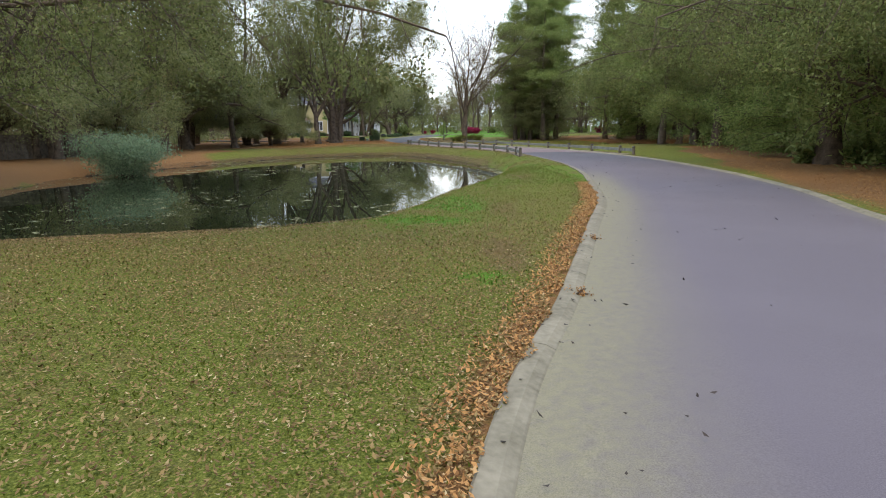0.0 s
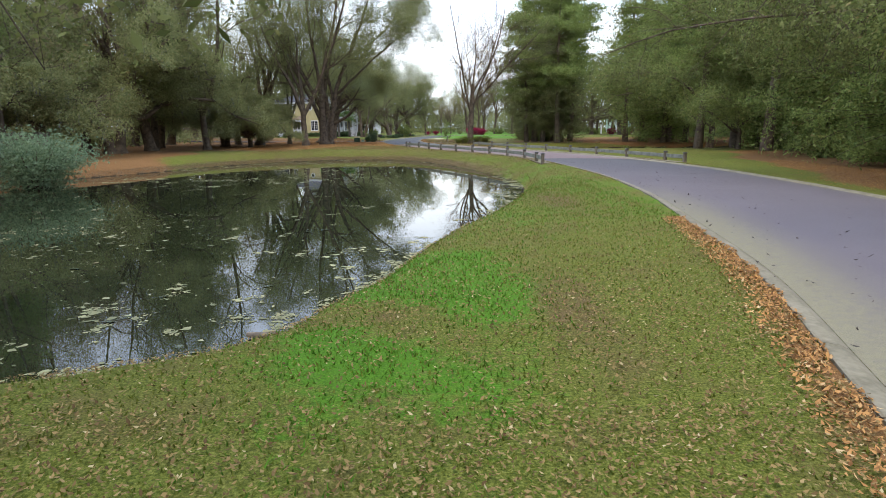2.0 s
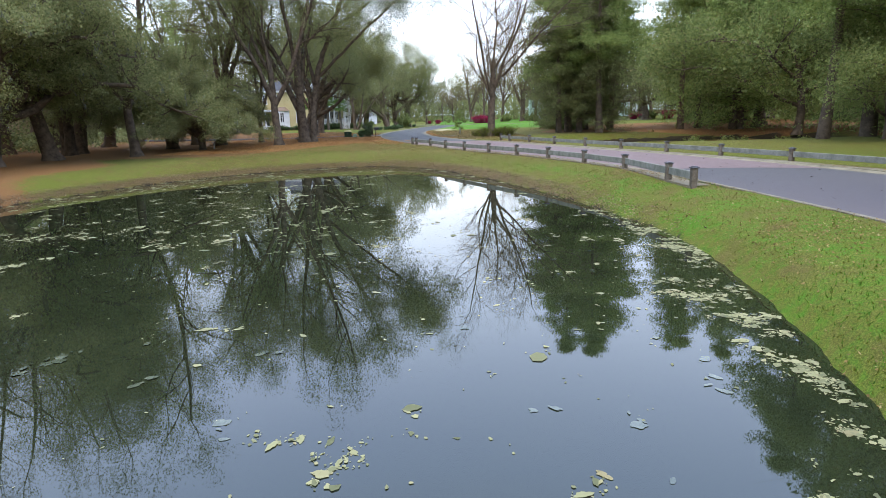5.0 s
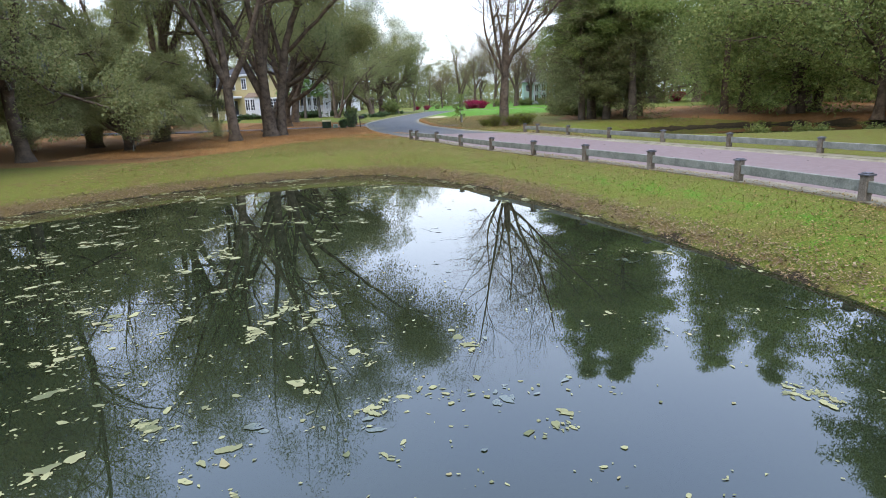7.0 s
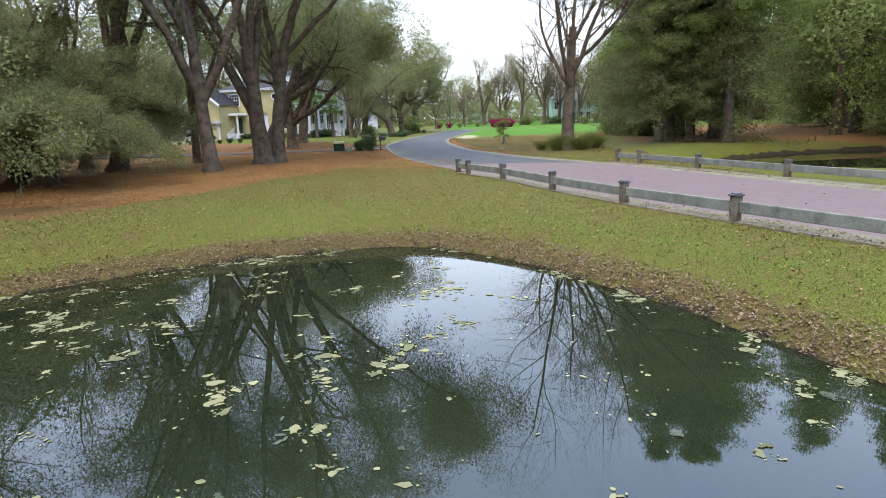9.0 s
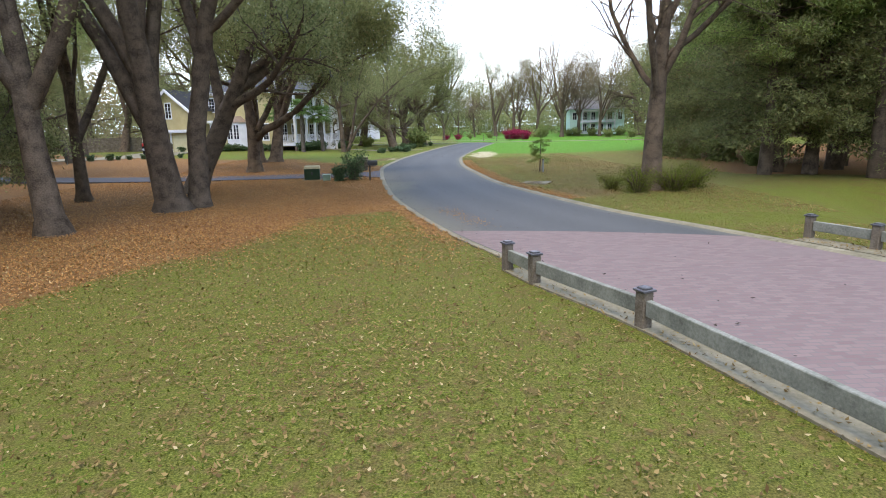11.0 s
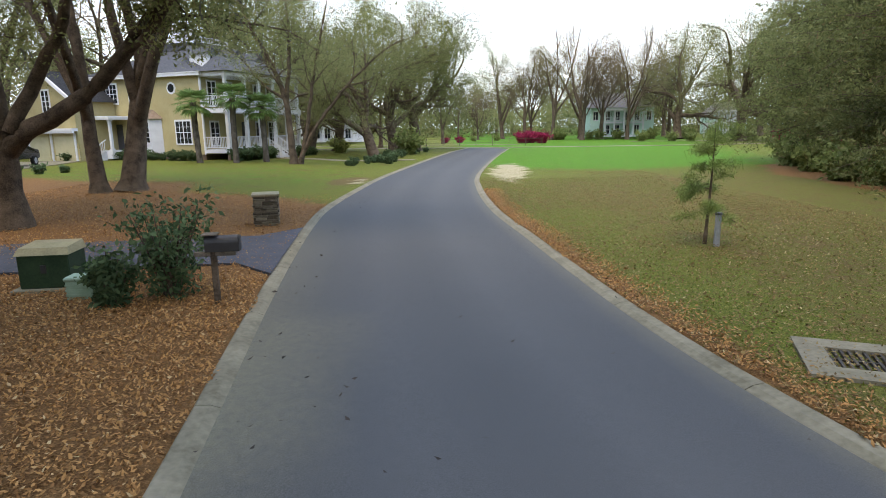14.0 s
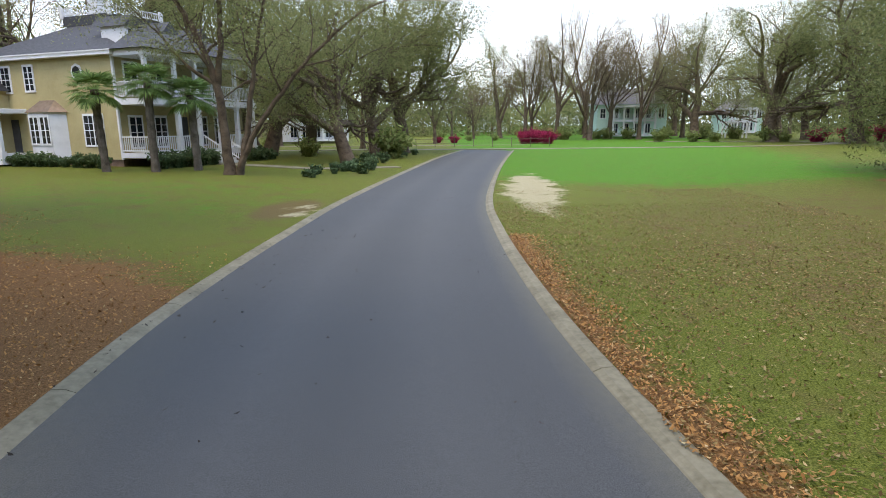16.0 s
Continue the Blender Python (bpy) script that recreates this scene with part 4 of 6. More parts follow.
SPOTS = [
    # round the pond and the drive
    (oak_b, -28.2, 99.6, 0.8), (tall_a, -17.9, 88.4, 0.72), (oak_b, -35, 83, 0.95), (oak_a, -36, 68, 0.95), (oak_b, -44, 58, 1.05), (tall_a, -21.5, 70, 0.95), (tall_b, -25.8, 67.5, 1.0), (tall_a, -28.5, 74, 1.05), (tall_b, -20.3, 83.5, 1.0), (bud_b, -31, 66, 1.2), (bud_b, -33, 57, 1.2), (bud_b, -24, 87, 1.0), (bud_b, -36, 78, 1.2), (tall_b, -29, 76, 1.05),
    (tall_b, -16.1, 110.9, 0.95), (tall_a, -17.0, 110.2, 0.85), (oak_b, -30, 152, 1.45), (bud_b, -37, 150, 1.25), (tall_a, -26, 156, 1.1), (tall_b, -44, 142, 1.1), (oak_a, -34.5, 115, 0.62), (bud_b, -40, 92, 1.0), (oak_a, -46, 76, 1.05), (oak_b, -36, 47, 1.0), (oak_a, -34, 36, 0.9), (oak_b, -22.2, 31.5, 1.0), (bud_b, -27, 47, 0.9), (oak_b, -44, 28, 1.05),
    (bud_b, -33, 55, 0.95), (bud_b, -42, 66, 1.0), (pine_a, -40, 44, 0.9), (pine_a, -50, 70, 0.9), (pine_a, -26, 30, 0.9), (oak_b, -38, 108, 0.95), (oak_a, -48, 118, 1.1), (pine_a, -42, 130, 0.9), (pine_a, -50, 145, 1.0), (oak_a, -46, 160, 1.1),
    # tall trees left of the pond
    (tall_a, -34, 40, 1.0), (tall_a, -38, 54, 1.05), (bud_b, -36, 60, 1.2),
    # beside the house and beyond
    (oak_a, -9.0, 141.0, 0.95), (oak_b, -8, 153, 1.2), (oak_b, -5.8, 157, 1.3), (oak_a, -17, 150, 1.2), (oak_a, 43, 200, 1.5), (oak_b, 45, 180, 1.55), (oak_a, 51, 172, 1.6), (oak_b, 58, 166, 1.65), (tall_a, 48, 186, 1.0), (oak_b, -15, 158, 1.2), (lean_oak, -22, 165, 0.95), (oak_a, -33, 172, 1.1), (bud_b, -11, 170, 0.9), (oak_b, -24, 182, 1.1), (bud_b, -2, 186, 0.8),
    # right of the far lawn
    (bud_b, 34, 202, 1.15), (bud_b, 20, 205, 1.3), (bare_a, 25, 201, 1.05), (bare_a, 30, 206, 1.1), (bare_a, 15, 208, 1.0), (bud_b, 46, 212, 1.3), (bud_b, 58, 205, 1.2), (tall_b, 12, 222, 1.0), (bud_b, 28, 215, 1.35), (bud_b, 50, 225, 1.4), (tall_a, 17, 214, 0.9), (bud_b, 40, 222, 1.2), (oak_b, 56, 190, 1.25), (oak_a, 66, 176, 1.3), (oak_b, 62, 160, 1.25),
    (oak_a, 66, 145, 1.1), (oak_b, 52, 128, 1.1), (tall_a, 3, 245, 0.8), (bare_a, 10, 260, 0.8), (tall_b, 70, 220, 1.1), (bare_a, 34, 225, 0.75), (bare_a, 6, 215, 0.6),
    # cedars and pines past the bridge
    (cedar_a, 19, 104, 0.95), (cedar_a, 18.5, 112, 1.0), (cedar_a, 21, 120, 1.05), (cedar_a, 24, 128, 1.0), (tall_pine, 15.4, 97.0, 0.97), (tall_pine, 17.6, 92.6, 0.88), (tall_pine, 13.6, 95.4, 0.75),
    (tall_pine, 26, 68, 0.9), (tall_pine, 29, 61, 1.1), (tall_pine, 31, 70, 1.15), (tall_pine, 33, 92.5, 0.95), (tall_pine, 37, 66, 1.1), (tall_pine, 31, 99, 1.0), (wood_b, 38, 110, 1.4), (wood_a, 41, 117, 1.5), (wood_b, 45, 124, 1.5), (wood_a, 50, 131, 1.6), (wood_b, 55, 139, 1.6), (wood_b, 44, 108, 1.5), (wood_a, 32, 92, 1.5), (pine_a, 28.5, 97, 0.95), (wood_b, 36, 95, 1.6), (wood_b, 36, 87, 1.5), (wood_a, 42, 83, 1.6), (wood_b, 47, 73, 1.6), 
    # woods along the road
    (wood_b, 21.5, 8, 1.1), (wood_a, 22.5, 19, 1.05), (wood_a, 25.0, 29, 1.25), (wood_b, 26.0, 36, 1.3), (wood_b, 27.5, 45, 1.4), (wood_a, 29.5, 51, 1.4), (wood_b, 31.5, 58, 1.4),
    (wood_a, 35, 65, 1.45), (pine_a, 27, 23, 0.8), (pine_a, 30, 40, 0.95), (pine_a, 36, 55, 1.0), (wood_b, 32, 30, 1.6), (wood_b, 37, 45, 1.7), (wood_a, 42, 61, 1.8), (wood_b, 30, 14, 1.5), (wood_a, 25, 0, 1.2), (wood_b, 28, -10, 1.4),
    (wood_a, 27, 41, 0.8), (wood_a, 24, 24, 0.75), (wood_b, 29, 66, 0.75), (wood_a, 33, 70, 1.2),
    # behind the start
    (oak_a, -14, -16, 1.0), (oak_b, -22, -4, 1.0), (wood_b, 16, -20, 1.1), (oak_b, -30, 10, 1.0), (wood_b, 0, -45, 1.3),
]
rows_far = [(-62, 20, -58, 150, 12), (-82, 10, -74, 170, 10), (-70, 175, -20, 215, 7), (-40, 235, 40, 290, 9), (30, 250, 110, 245, 9), (60, 20, 62, 130, 10), (82, 0, 84, 220, 12), (-30, -60, 40, -65, 6), (-60, 300, 120, 310, 14)]
rngf = np.random.default_rng(77)
for x0, y0, x1, y1, n in rows_far:
    for i in range(n):
        t = (i + 0.5) / n
        SPOTS.append((far_b if rngf.random() < 0.35 else far_a, x0 + (x1 - x0) * t + rngf.normal(0, 2.5), y0 + (y1 - y0) * t + rngf.normal(0, 2.5), rngf.uniform(0.85, 1.15)))
for i, (proto, x, y, s) in enumerate(SPOTS):
    copy_thing(proto, at(x, y, (i * 67) % 360, s))


def woods_band(name, pts, n, lo, hi, size, material, label, seed):
    """A far belt of foliage, thick and uneven along its top."""
    rng = np.random.default_rng(seed)
    p = spline(pts, 2.0)
    i = rng.integers(0, len(p), n)
    q = p[i] + rng.normal(0, 3.5, (n, 2))
    top = lo + (hi - lo) * (0.55 + 0.45 * wobble(q[:, 0], q[:, 1], 0.13, seed)) * (0.75 + 0.25 * wobble(q[:, 0], q[:, 1], 0.5, seed + 3))
    c = np.column_stack([q, top * rng.random(n) ** 0.8])
    me = mesh_quads(name, leaf_cloud(rng, c, 1, 0.3, size, 0.2, 0.6), material)
    return tagged(new(name, me), label, "woods", kind="stuff")


woods_band("distant_woods", [(-120, 150), (-90, 230), (-50, 270), (0, 330), (50, 330), (110, 290), (120, 200), (112, 120)], 60000, 5, 15, 0.42, M["oak"], "distant belt of leafy woods", 1)
woods_band("distant_woods", [(-60, 0), (-66, 60), (-66, 110), (-74, 160), (-60, 215), (-35, 225)], 70000, 7, 21, 0.34, M["bud"], "brown and green woodland behind the pond and house", 2)
woods_band("distant_woods", [(40, -30), (44, 30), (54, 70), (60, 100), (62, 124), (78, 150), (76, 200)], 60000, 5, 16, 0.34, M["dark"], "dark woodland behind the road", 3)
woods_band("understory", [(-46, 36), (-42, 60), (-40, 80), (-42, 104), (-52, 124)], 26000, 0.5, 3.4, 0.17, M["oak"], "low undergrowth under the oaks", 4)
woods_band("undergrowth", [(-60, 240), (-20, 250), (30, 252), (70, 250), (110, 240)], 36000, 4, 13, 0.32, M["oak"], "low hedge-like undergrowth under the far trees", 5)


# ---- guard rails ----
def rail_post(m, label):
    root = thing("guard_post", m, label, "post", "guard rail posts")
    bm = bmesh.new()
    box(bm, -0.085, 0.085, -0.085, 0.085, -0.3, 0.52, 0.012)
    part("post", bm, M["timber"], root)
    bm = bmesh.new()
    box(bm, -0.11, 0.11, -0.11, 0.11, 0.52, 0.555, 0.008)
    box(bm, -0.08, 0.08, -0.08, 0.08, 0.555, 0.58, 0.02)
    part("cap", bm, M["cap"], root, "dull metal cap")
    return root


def guard_rail(posts, side, label):
    first = None
    for i, (x, y) in enumerate(posts):
        j = min(i, len(posts) - 2)
        turn = math.degrees(math.atan2(posts[j + 1][1] - posts[j][1], posts[j + 1][0] - posts[j][0]))
        m = pose(x, y, 0.04, 0, 0, turn)
        first = copy_thing(first, m) if first else rail_post(m, label)
    root = thing("guard_rail", Matrix(), "long weathered timber rail between short posts", "rail")
    for (x0, y0), (x1, y1) in zip(posts, posts[1:]):
        d = Vector((x1 - x0, y1 - y0, 0))
        L = d.length
        d.normalize()
        n = Vector((d.y, -d.x, 0)) * side
        bm = bmesh.new()
        box(bm, 0.10, L - 0.10, -0.045, 0.045, 0.2, 0.42, 0.01)
        ob = part("plank", bm, M["rail"], root)
        ob.matrix_basis = pose(x0, y0, 0.04, 0, 0, math.degrees(math.atan2(d.y, d.x)))


M["cap"] = speckled("post_cap_mat", (0.05, 0.05, 0.055), (0.13, 0.13, 0.14), 6, 0.5, 0.5, metal=0.4)
POSTS_L = [(7.05, 44.6), (6.98, 46.3), (6.85, 50.27), (6.1, 53.5), (5.1, 56.55), (3.97, 59.5), (2.72, 62.3), (1.45, 65.2), (0.32, 68.3), (-0.72, 71.9), (-1.8, 74.3), (-2.15, 75.3)]
POSTS_R = [(15.3, 45.0), (14.95, 47.0), (14.0, 51.4), (12.95, 55.2), (11.8, 58.8), (10.5, 62.3), (9.25, 65.7), (8.0, 69.4), (6.85, 73.2), (5.75, 76.4), (5.2, 77.8)]
guard_rail(POSTS_L, 1, "short square timber post with a metal cap beside the pond lawn")
guard_rail(POSTS_R, -1, "short square timber post with a metal cap beside the creek")


# ---- yellow house ----
M["siding"] = speckled("yellow_siding_mat", (0.336, 0.281, 0.139), (0.412, 0.349, 0.181), 1.2, 0.7, 0.3, b_str=0.1)
M["white"] = speckled("white_paint_mat", (0.558, 0.567, 0.576), (0.666, 0.675, 0.684), 2.0, 0.6, 0.3, b_str=0.1)
M["mint"] = speckled("mint_paint_mat", (0.38, 0.56, 0.48), (0.46, 0.64, 0.56), 1.5, 0.7, 0.3, b_str=0.1)
M["roof"] = speckled("grey_shingle_mat", (0.040, 0.043, 0.048), (0.075, 0.077, 0.083), 5.0, 0.9, 0.2, 30, 0.6, 0.02)
M["pale_roof"] = speckled("brown_grey_roof_mat", (0.11, 0.10, 0.095), (0.18, 0.165, 0.155), 2.0, 0.6, 0.3)
M["copper"] = speckled("brown_copper_mat", (0.12, 0.085, 0.06), (0.22, 0.16, 0.12), 4.0, 0.5, 0.5, metal=0.3)
M["dark_wall"] = speckled("brick_base_mat", (0.10, 0.07, 0.055), (0.2, 0.14, 0.11), 5.0, 0.9, 0.2)
M["glass"] = mat("window_glass_mat", 0.08, 0.6)
base(M["glass"], (0.015, 0.02, 0.026))
M["door"] = speckled("dark_door_mat", (0.03, 0.03, 0.032), (0.06, 0.06, 0.065), 4.0, 0.5, 0.4)
M["garage"] = speckled("cream_garage_door_mat", (0.44, 0.40, 0.24), (0.52, 0.47, 0.3), 2.0, 0.6, 0.3)


def clapboard(bm, p, q, z0, z1, step=0.15):
    """Lapped boards from plan point p to q, facing to the right of that way."""
    p, q = Vector((*p, 0)), Vector((*q, 0))
    d = (q - p).normalized()
    out = Vector((d.y, -d.x, 0))
    n = int((z1 - z0) / step)
    h = (z1 - z0) / n
    prev = None
    for i in range(n):
        for z, o in ((z0 + i * h, 0.028), (z0 + (i + 1) * h, 0.004)):
            row = [bm.verts.new(p + out * o + Vector((0, 0, z))), bm.verts.new(q + out * o + Vector((0, 0, z)))]
            if prev:
                bm.faces.new((prev[0], prev[1], row[1], row[0]))
            prev = row


def window(parent, p, d, w, z0, z1, cols=3, rows=4, deep=0.06):
    """A window at plan point p in a wall running along d, facing to the right of d."""
    d = Vector((*d, 0)).normalized()
    turn = math.degrees(math.atan2(d.y, d.x))
    m = pose(p[0], p[1], 0, 0, 0, turn)
    bm = boxes((-w / 2 - 0.1, w / 2 + 0.1, -deep, 0.02, z0 - 0.12, z0), (-w / 2 - 0.1, w / 2 + 0.1, -deep, 0.02, z1, z1 + 0.14), (-w / 2 - 0.1, -w / 2, -deep, 0.02, z0, z1), (w / 2, w / 2 + 0.1, -deep, 0.02, z0, z1), bevel=0.006)
    bm.transform(m)
    win = part("window", bm, M["white"], parent, "white framed sash window")
    bm = boxes((-w / 2, w / 2, -0.035, -0.025, z0, z1))
    bm.transform(m)
    part("pane", bm, M["glass"], win, "dark reflecting glass")
    bm = bmesh.new()
    for i in range(1, cols):
        x = -w / 2 + w * i / cols
        t = 0.045 if cols % 2 == 0 and i == cols // 2 else 0.014
        box(bm, x - t, x + t, -0.05, -0.034, z0, z1)
    for i in range(1, rows):
        z = z0 + (z1 - z0) * i / rows
        t = 0.022 if i * 2 == rows else 0.012
        box(bm, -w / 2, w / 2, -0.052, -0.036, z - t, z + t)
    bm.transform(m)
    part("glazing_grid", bm, M["white"], win)
    return win


def prism(bm, a, b, c, d, z, ridge0, ridge1):
    """A hipped or gabled roof over the plan rectangle a b c d with a ridge from ridge0 to ridge1."""
    v = [bm.verts.new((*p, z)) for p in (a, b, c, d)]
    r = [bm.verts.new(ridge0), bm.verts.new(ridge1)]
    bm.faces.new((v[0], v[1], r[0])), bm.faces.new((v[1], v[2], r[1], r[0])), bm.faces.new((v[2], v[3], r[1])), bm.faces.new((v[3], v[0], r[0], r[1])), bm.faces.new(v[::-1])
    return bm


def railing(bm, p, q, z, h=0.9, gap=0.16):
    p, q = Vector(p), Vector(q)
    L = (q - p).length
    turn = math.degrees(math.atan2(q.y - p.y, q.x - p.x))
    tilt = q.z - p.z
    m = pose(p.x, p.y, z + p.z, 0, 0, turn)
    n = max(2, int(L / gap))
    for zz in (0.1, h):
        vs = [Vector((x, y, zz + k + (tilt if x else 0))) for x in (0, L) for y in (-0.035, 0.035) for k in (0, 0.07)]
        f = [bm.verts.new(m @ v) for v in vs]
        for a in ((0, 1, 3, 2), (4, 6, 7, 5), (0, 4, 5, 1), (2, 3, 7, 6), (1, 5, 7, 3), (0, 2, 6, 4)):
            bm.faces.new([f[i] for i in a])
    for i in range(1, n):
        x = L * i / n
        dz = tilt * i / n
        box(bm, x - 0.02, x + 0.02, -0.02, 0.02, 0.12 + dz, h + dz, m=m)
    return bm


def stairs(parent, m, w, n, rise=0.18, run=0.28):
    """Steps that fall towards local +x, with railings."""
    bm = bmesh.new()
    for i in range(n):
        box(bm, i * run, (i + 1) * run + 0.02, -w / 2, w / 2, 0, rise * (n - i))
    bm.transform(m)
    st = part("stairs", bm, M["white"], parent, "white painted entrance steps")
    for s in (-1, 1):
        bm = bmesh.new()
        railing(bm, (0, s * w / 2, n * rise), (n * run, s * w / 2, 0), 0)
        box(bm, n * run - 0.06, n * run + 0.08, s * w / 2 - 0.07, s * w / 2 + 0.07, 0, 1.15)
        bm.transform(m)
        part("stair_railing", bm, M["white"], st)


def column(parent, x, y, z0, z1, r=0.14):
    bm = bmesh.new()
    box(bm, x - r, x + r, y - r, y + r, z0 + 0.14, z1 - 0.12, 0.015)
    box(bm, x - r - 0.05, x + r + 0.05, y - r - 0.05, y + r + 0.05, z0, z0 + 0.14, 0.01)
    box(bm, x - r - 0.05, x + r + 0.05, y - r - 0.05, y + r + 0.05, z1 - 0.12, z1, 0.01)
    part("column", bm, M["white"], parent)


def yellow_house():
    h = thing("house", pose(-22.3, 135.6, 0.12, 0, 0, -22) @ Matrix.Diagonal((1, 1, 1.055, 1)), "large two-storey house with yellow clapboards, white porches and grey roof", "house")
    W, D, E = -12.0, 11.5, 6.55
    part("foundation", boxes((W + 0.05, -0.05, 0.05, D, -0.5, 0.62)), M["dark_wall"], h)
    for a, b in (((W, 0), (0, 0)), ((0, 0), (0, D)), ((W, D), (W, 0)), ((0, D), (W, D))):
        bm = bmesh.new()
        clapboard(bm, a, b, 0.6, E)
        part("wall", bm, M["siding"], h, "pale yellow lapped boards")
    for x in (-0.08, W - 0.06):
        part("corner_trim", boxes((x, x + 0.14, -0.06, 0.08, 0.6, E)), M["white"], h)
    part("eave", boxes((W - 0.45, 0.4, -0.45, D + 0.45, E, E + 0.2), (W - 0.5, 0.45, -0.5, D + 0.5, E + 0.2, E + 0.27)), M["white"], h)
    bm = bmesh.new()
    prism(bm, (W - 0.5, -0.5), (0.45, -0.5), (0.45, D + 0.5), (W - 0.5, D + 0.5), E + 0.275, (W / 2, 5.0, 9.7), (W / 2, D - 5.0, 9.7))
    part("roof", bm, M["roof"], h, "grey shingle hipped roof")
    part("chimney", boxes((-7.6, -6.7, 5.2, 6.1, 8.6, 11.0), (-7.7, -6.6, 5.1, 6.2, 11.0, 11.15)), M["white"], h)
    # south wall windows
    for u, w, z0, z1, c in ((2.1, 1.55, 1.45, 3.15, 4), (7.3, 0.75, 4.75, 6.15, 2), (9.9, 1.6, 4.7, 6.15, 4)):
        window(h, (-u, -0.03), (1, 0), w, z0, z1, c)
    bm = bmesh.new()
    for r, z, o, mt in ((0.48, 5.75, -0.07, "white"),):
        cyl(bm, 0, 0, 0, 0.07, r, r, 8)
    bm.transform(pose(-3.0, 0.0, 5.7, 90, 0, 0))
    oct_w = part("octagon_window", bm, M["white"], h)
    bm = cyl(bmesh.new(), 0, 0, 0, 0.02, 0.34, 0.34, 8)
    bm.transform(pose(-3.0, -0.066, 5.7, 90, 0, 0))
    part("pane", bm, M["glass"], oct_w)
    # bay window
    bm = bmesh.new()
    v = [bm.verts.new((x, y, z)) for z in (0.62, 3.4) for x, y in ((-7.5, 0), (-6.9, -0.75), (-5.0, -0.75), (-4.4, 0))]
    for i in range(3):
        bm.faces.new((v[i], v[i + 1], v[i + 5], v[i + 4]))
    bm.faces.new(v[4:])
    bay = part("bay", bm, M["white"], h, "white panelled bay with paired windows")
    for x in (-6.4, -5.45):
        window(bay, (x, -0.76), (1, 0), 0.7, 1.55, 3.1, 2)
    bm = bmesh.new()
    a = [bm.verts.new((x, y, z)) for x, y, z in ((-7.7, 0, 3.4), (-7.0, -0.9, 3.4), (-4.9, -0.9, 3.4), (-4.2, 0, 3.4), (-6.6, 0, 4.15), (-5.3, 0, 4.15))]
    for f in ((0, 1, 4), (1, 2, 5, 4), (2, 3, 5)):
        bm.faces.new([a[i] for i in f])
    part("bay_roof", bm, M["copper"], bay, "brown copper hood")
    # side entry with portico and stairs
    part("entry_floor", boxes((-10.6, -8.2, -1.9, 0, 0.3, 0.95)), M["white"], h)
    part("entry_door", boxes((-9.8, -8.9, -0.06, 0.0, 0.95, 3.0)), M["door"], h, "dark panelled door")
    for x in (-10.4, -8.4):
        column(h, x, -1.7, 0.95, 3.35, 0.11)
    part("entry_roof", boxes((-10.8, -8.0, -2.1, 0, 3.35, 3.65), bevel=0.03), M["white"], h)
    stairs(h, pose(-9.6, -1.9, -0.05, 0, 0, -90), 1.5, 5)
    # two-storey porch on the road side
    PW, P0, P1 = 2.6, -0.1, 9.8
    part("porch_base", boxes((0.05, PW, P0, P1, 0.70, 0.98)), M["white"], h)
    for y in np.linspace(P0 + 0.2, P1 - 0.2, 6):
        part("porch_pier", boxes((PW - 0.35, PW - 0.05, y - 0.15, y + 0.15, -0.4, 0.7)),
             M["dark_wall"], h)
    part("upper_floor", boxes((0.05, PW + 0.1, P0 - 0.1, P1 + 0.1, 3.75, 4.1)), M["white"], h)
    part("porch_beam", boxes((0.05, PW + 0.1, P0 - 0.1, P1 + 0.1, 6.45, 6.8)), M["white"], h)
    ys = [P0 + 0.15, 2.3, 4.1, 6.1, 7.9, P1 - 0.15]
    for y in ys:
        column(h, PW - 0.15, y, 0.98, 3.75)
        column(h, PW - 0.15, y, 4.1, 6.45, 0.12)
    for z, skip in ((0.98, 2), (4.1, -1)):
        for i, (a, b) in enumerate(zip(ys, ys[1:])):
            if i != skip:
                part("balustrade", railing(bmesh.new(), (PW - 0.15, a + 0.15, 0), (PW - 0.15, b - 0.15, 0), z), M["white"], h)
        part("balustrade", railing(bmesh.new(), (0.1, P0 + 0.12, 0), (PW - 0.25, P0 + 0.12, 0), z), M["white"], h)
    bm = prism(bmesh.new(), (0.3, P0 - 0.4), (PW + 0.5, P0 - 0.4), (PW + 0.5, P1 + 0.4), (0.3, P1 + 0.4), 6.8, (0.35, P0 + 1.6, 8.1), (0.35, P1 - 1.6, 8.1))
    part("porch_roof", bm, M["roof"], h)
    stairs(h, pose(PW, 5.1, -0.05, 0, 0, 0), 1.7, 6)
    for y, w in ((1.2, 0.9), (3.2, 0.9), (7.0, 0.9), (8.8, 0.9)):
        for z in (1.3, 4.4):
            window(h, (0.03, y), (0, 1), w, z, z + 1.75, 2)
    part("front_door", boxes((0.0, 0.07, 4.6, 5.6, 0.98, 3.1)), M["door"], h)
    # dormers over the porch side
    for y in (1.6, 4.6, 7.6):
        dm = part("dormer", boxes((-1.9, 0.1, y - 0.48, y + 0.48, 7.0, 8.35)), M["white"], h)
        bm = bmesh.new()
        v = [bm.verts.new(c) for c in ((0.3, y - 0.68, 8.28), (0.3, y + 0.68, 8.28), (0.3, y, 8.95), (-2.6, y - 0.68, 8.28), (-2.6, y + 0.68, 8.28), (-2.6, y, 8.95))]
        for f in ((0, 1, 2), (0, 2, 5, 3), (1, 4, 5, 2)):
            bm.faces.new([v[k] for k in f])
        part("dormer_roof", bm, M["roof"], dm)
        win = part("dormer_window", boxes((0.1, 0.13, y - 0.36, y + 0.36, 7.25, 8.2)), M["white"], dm)
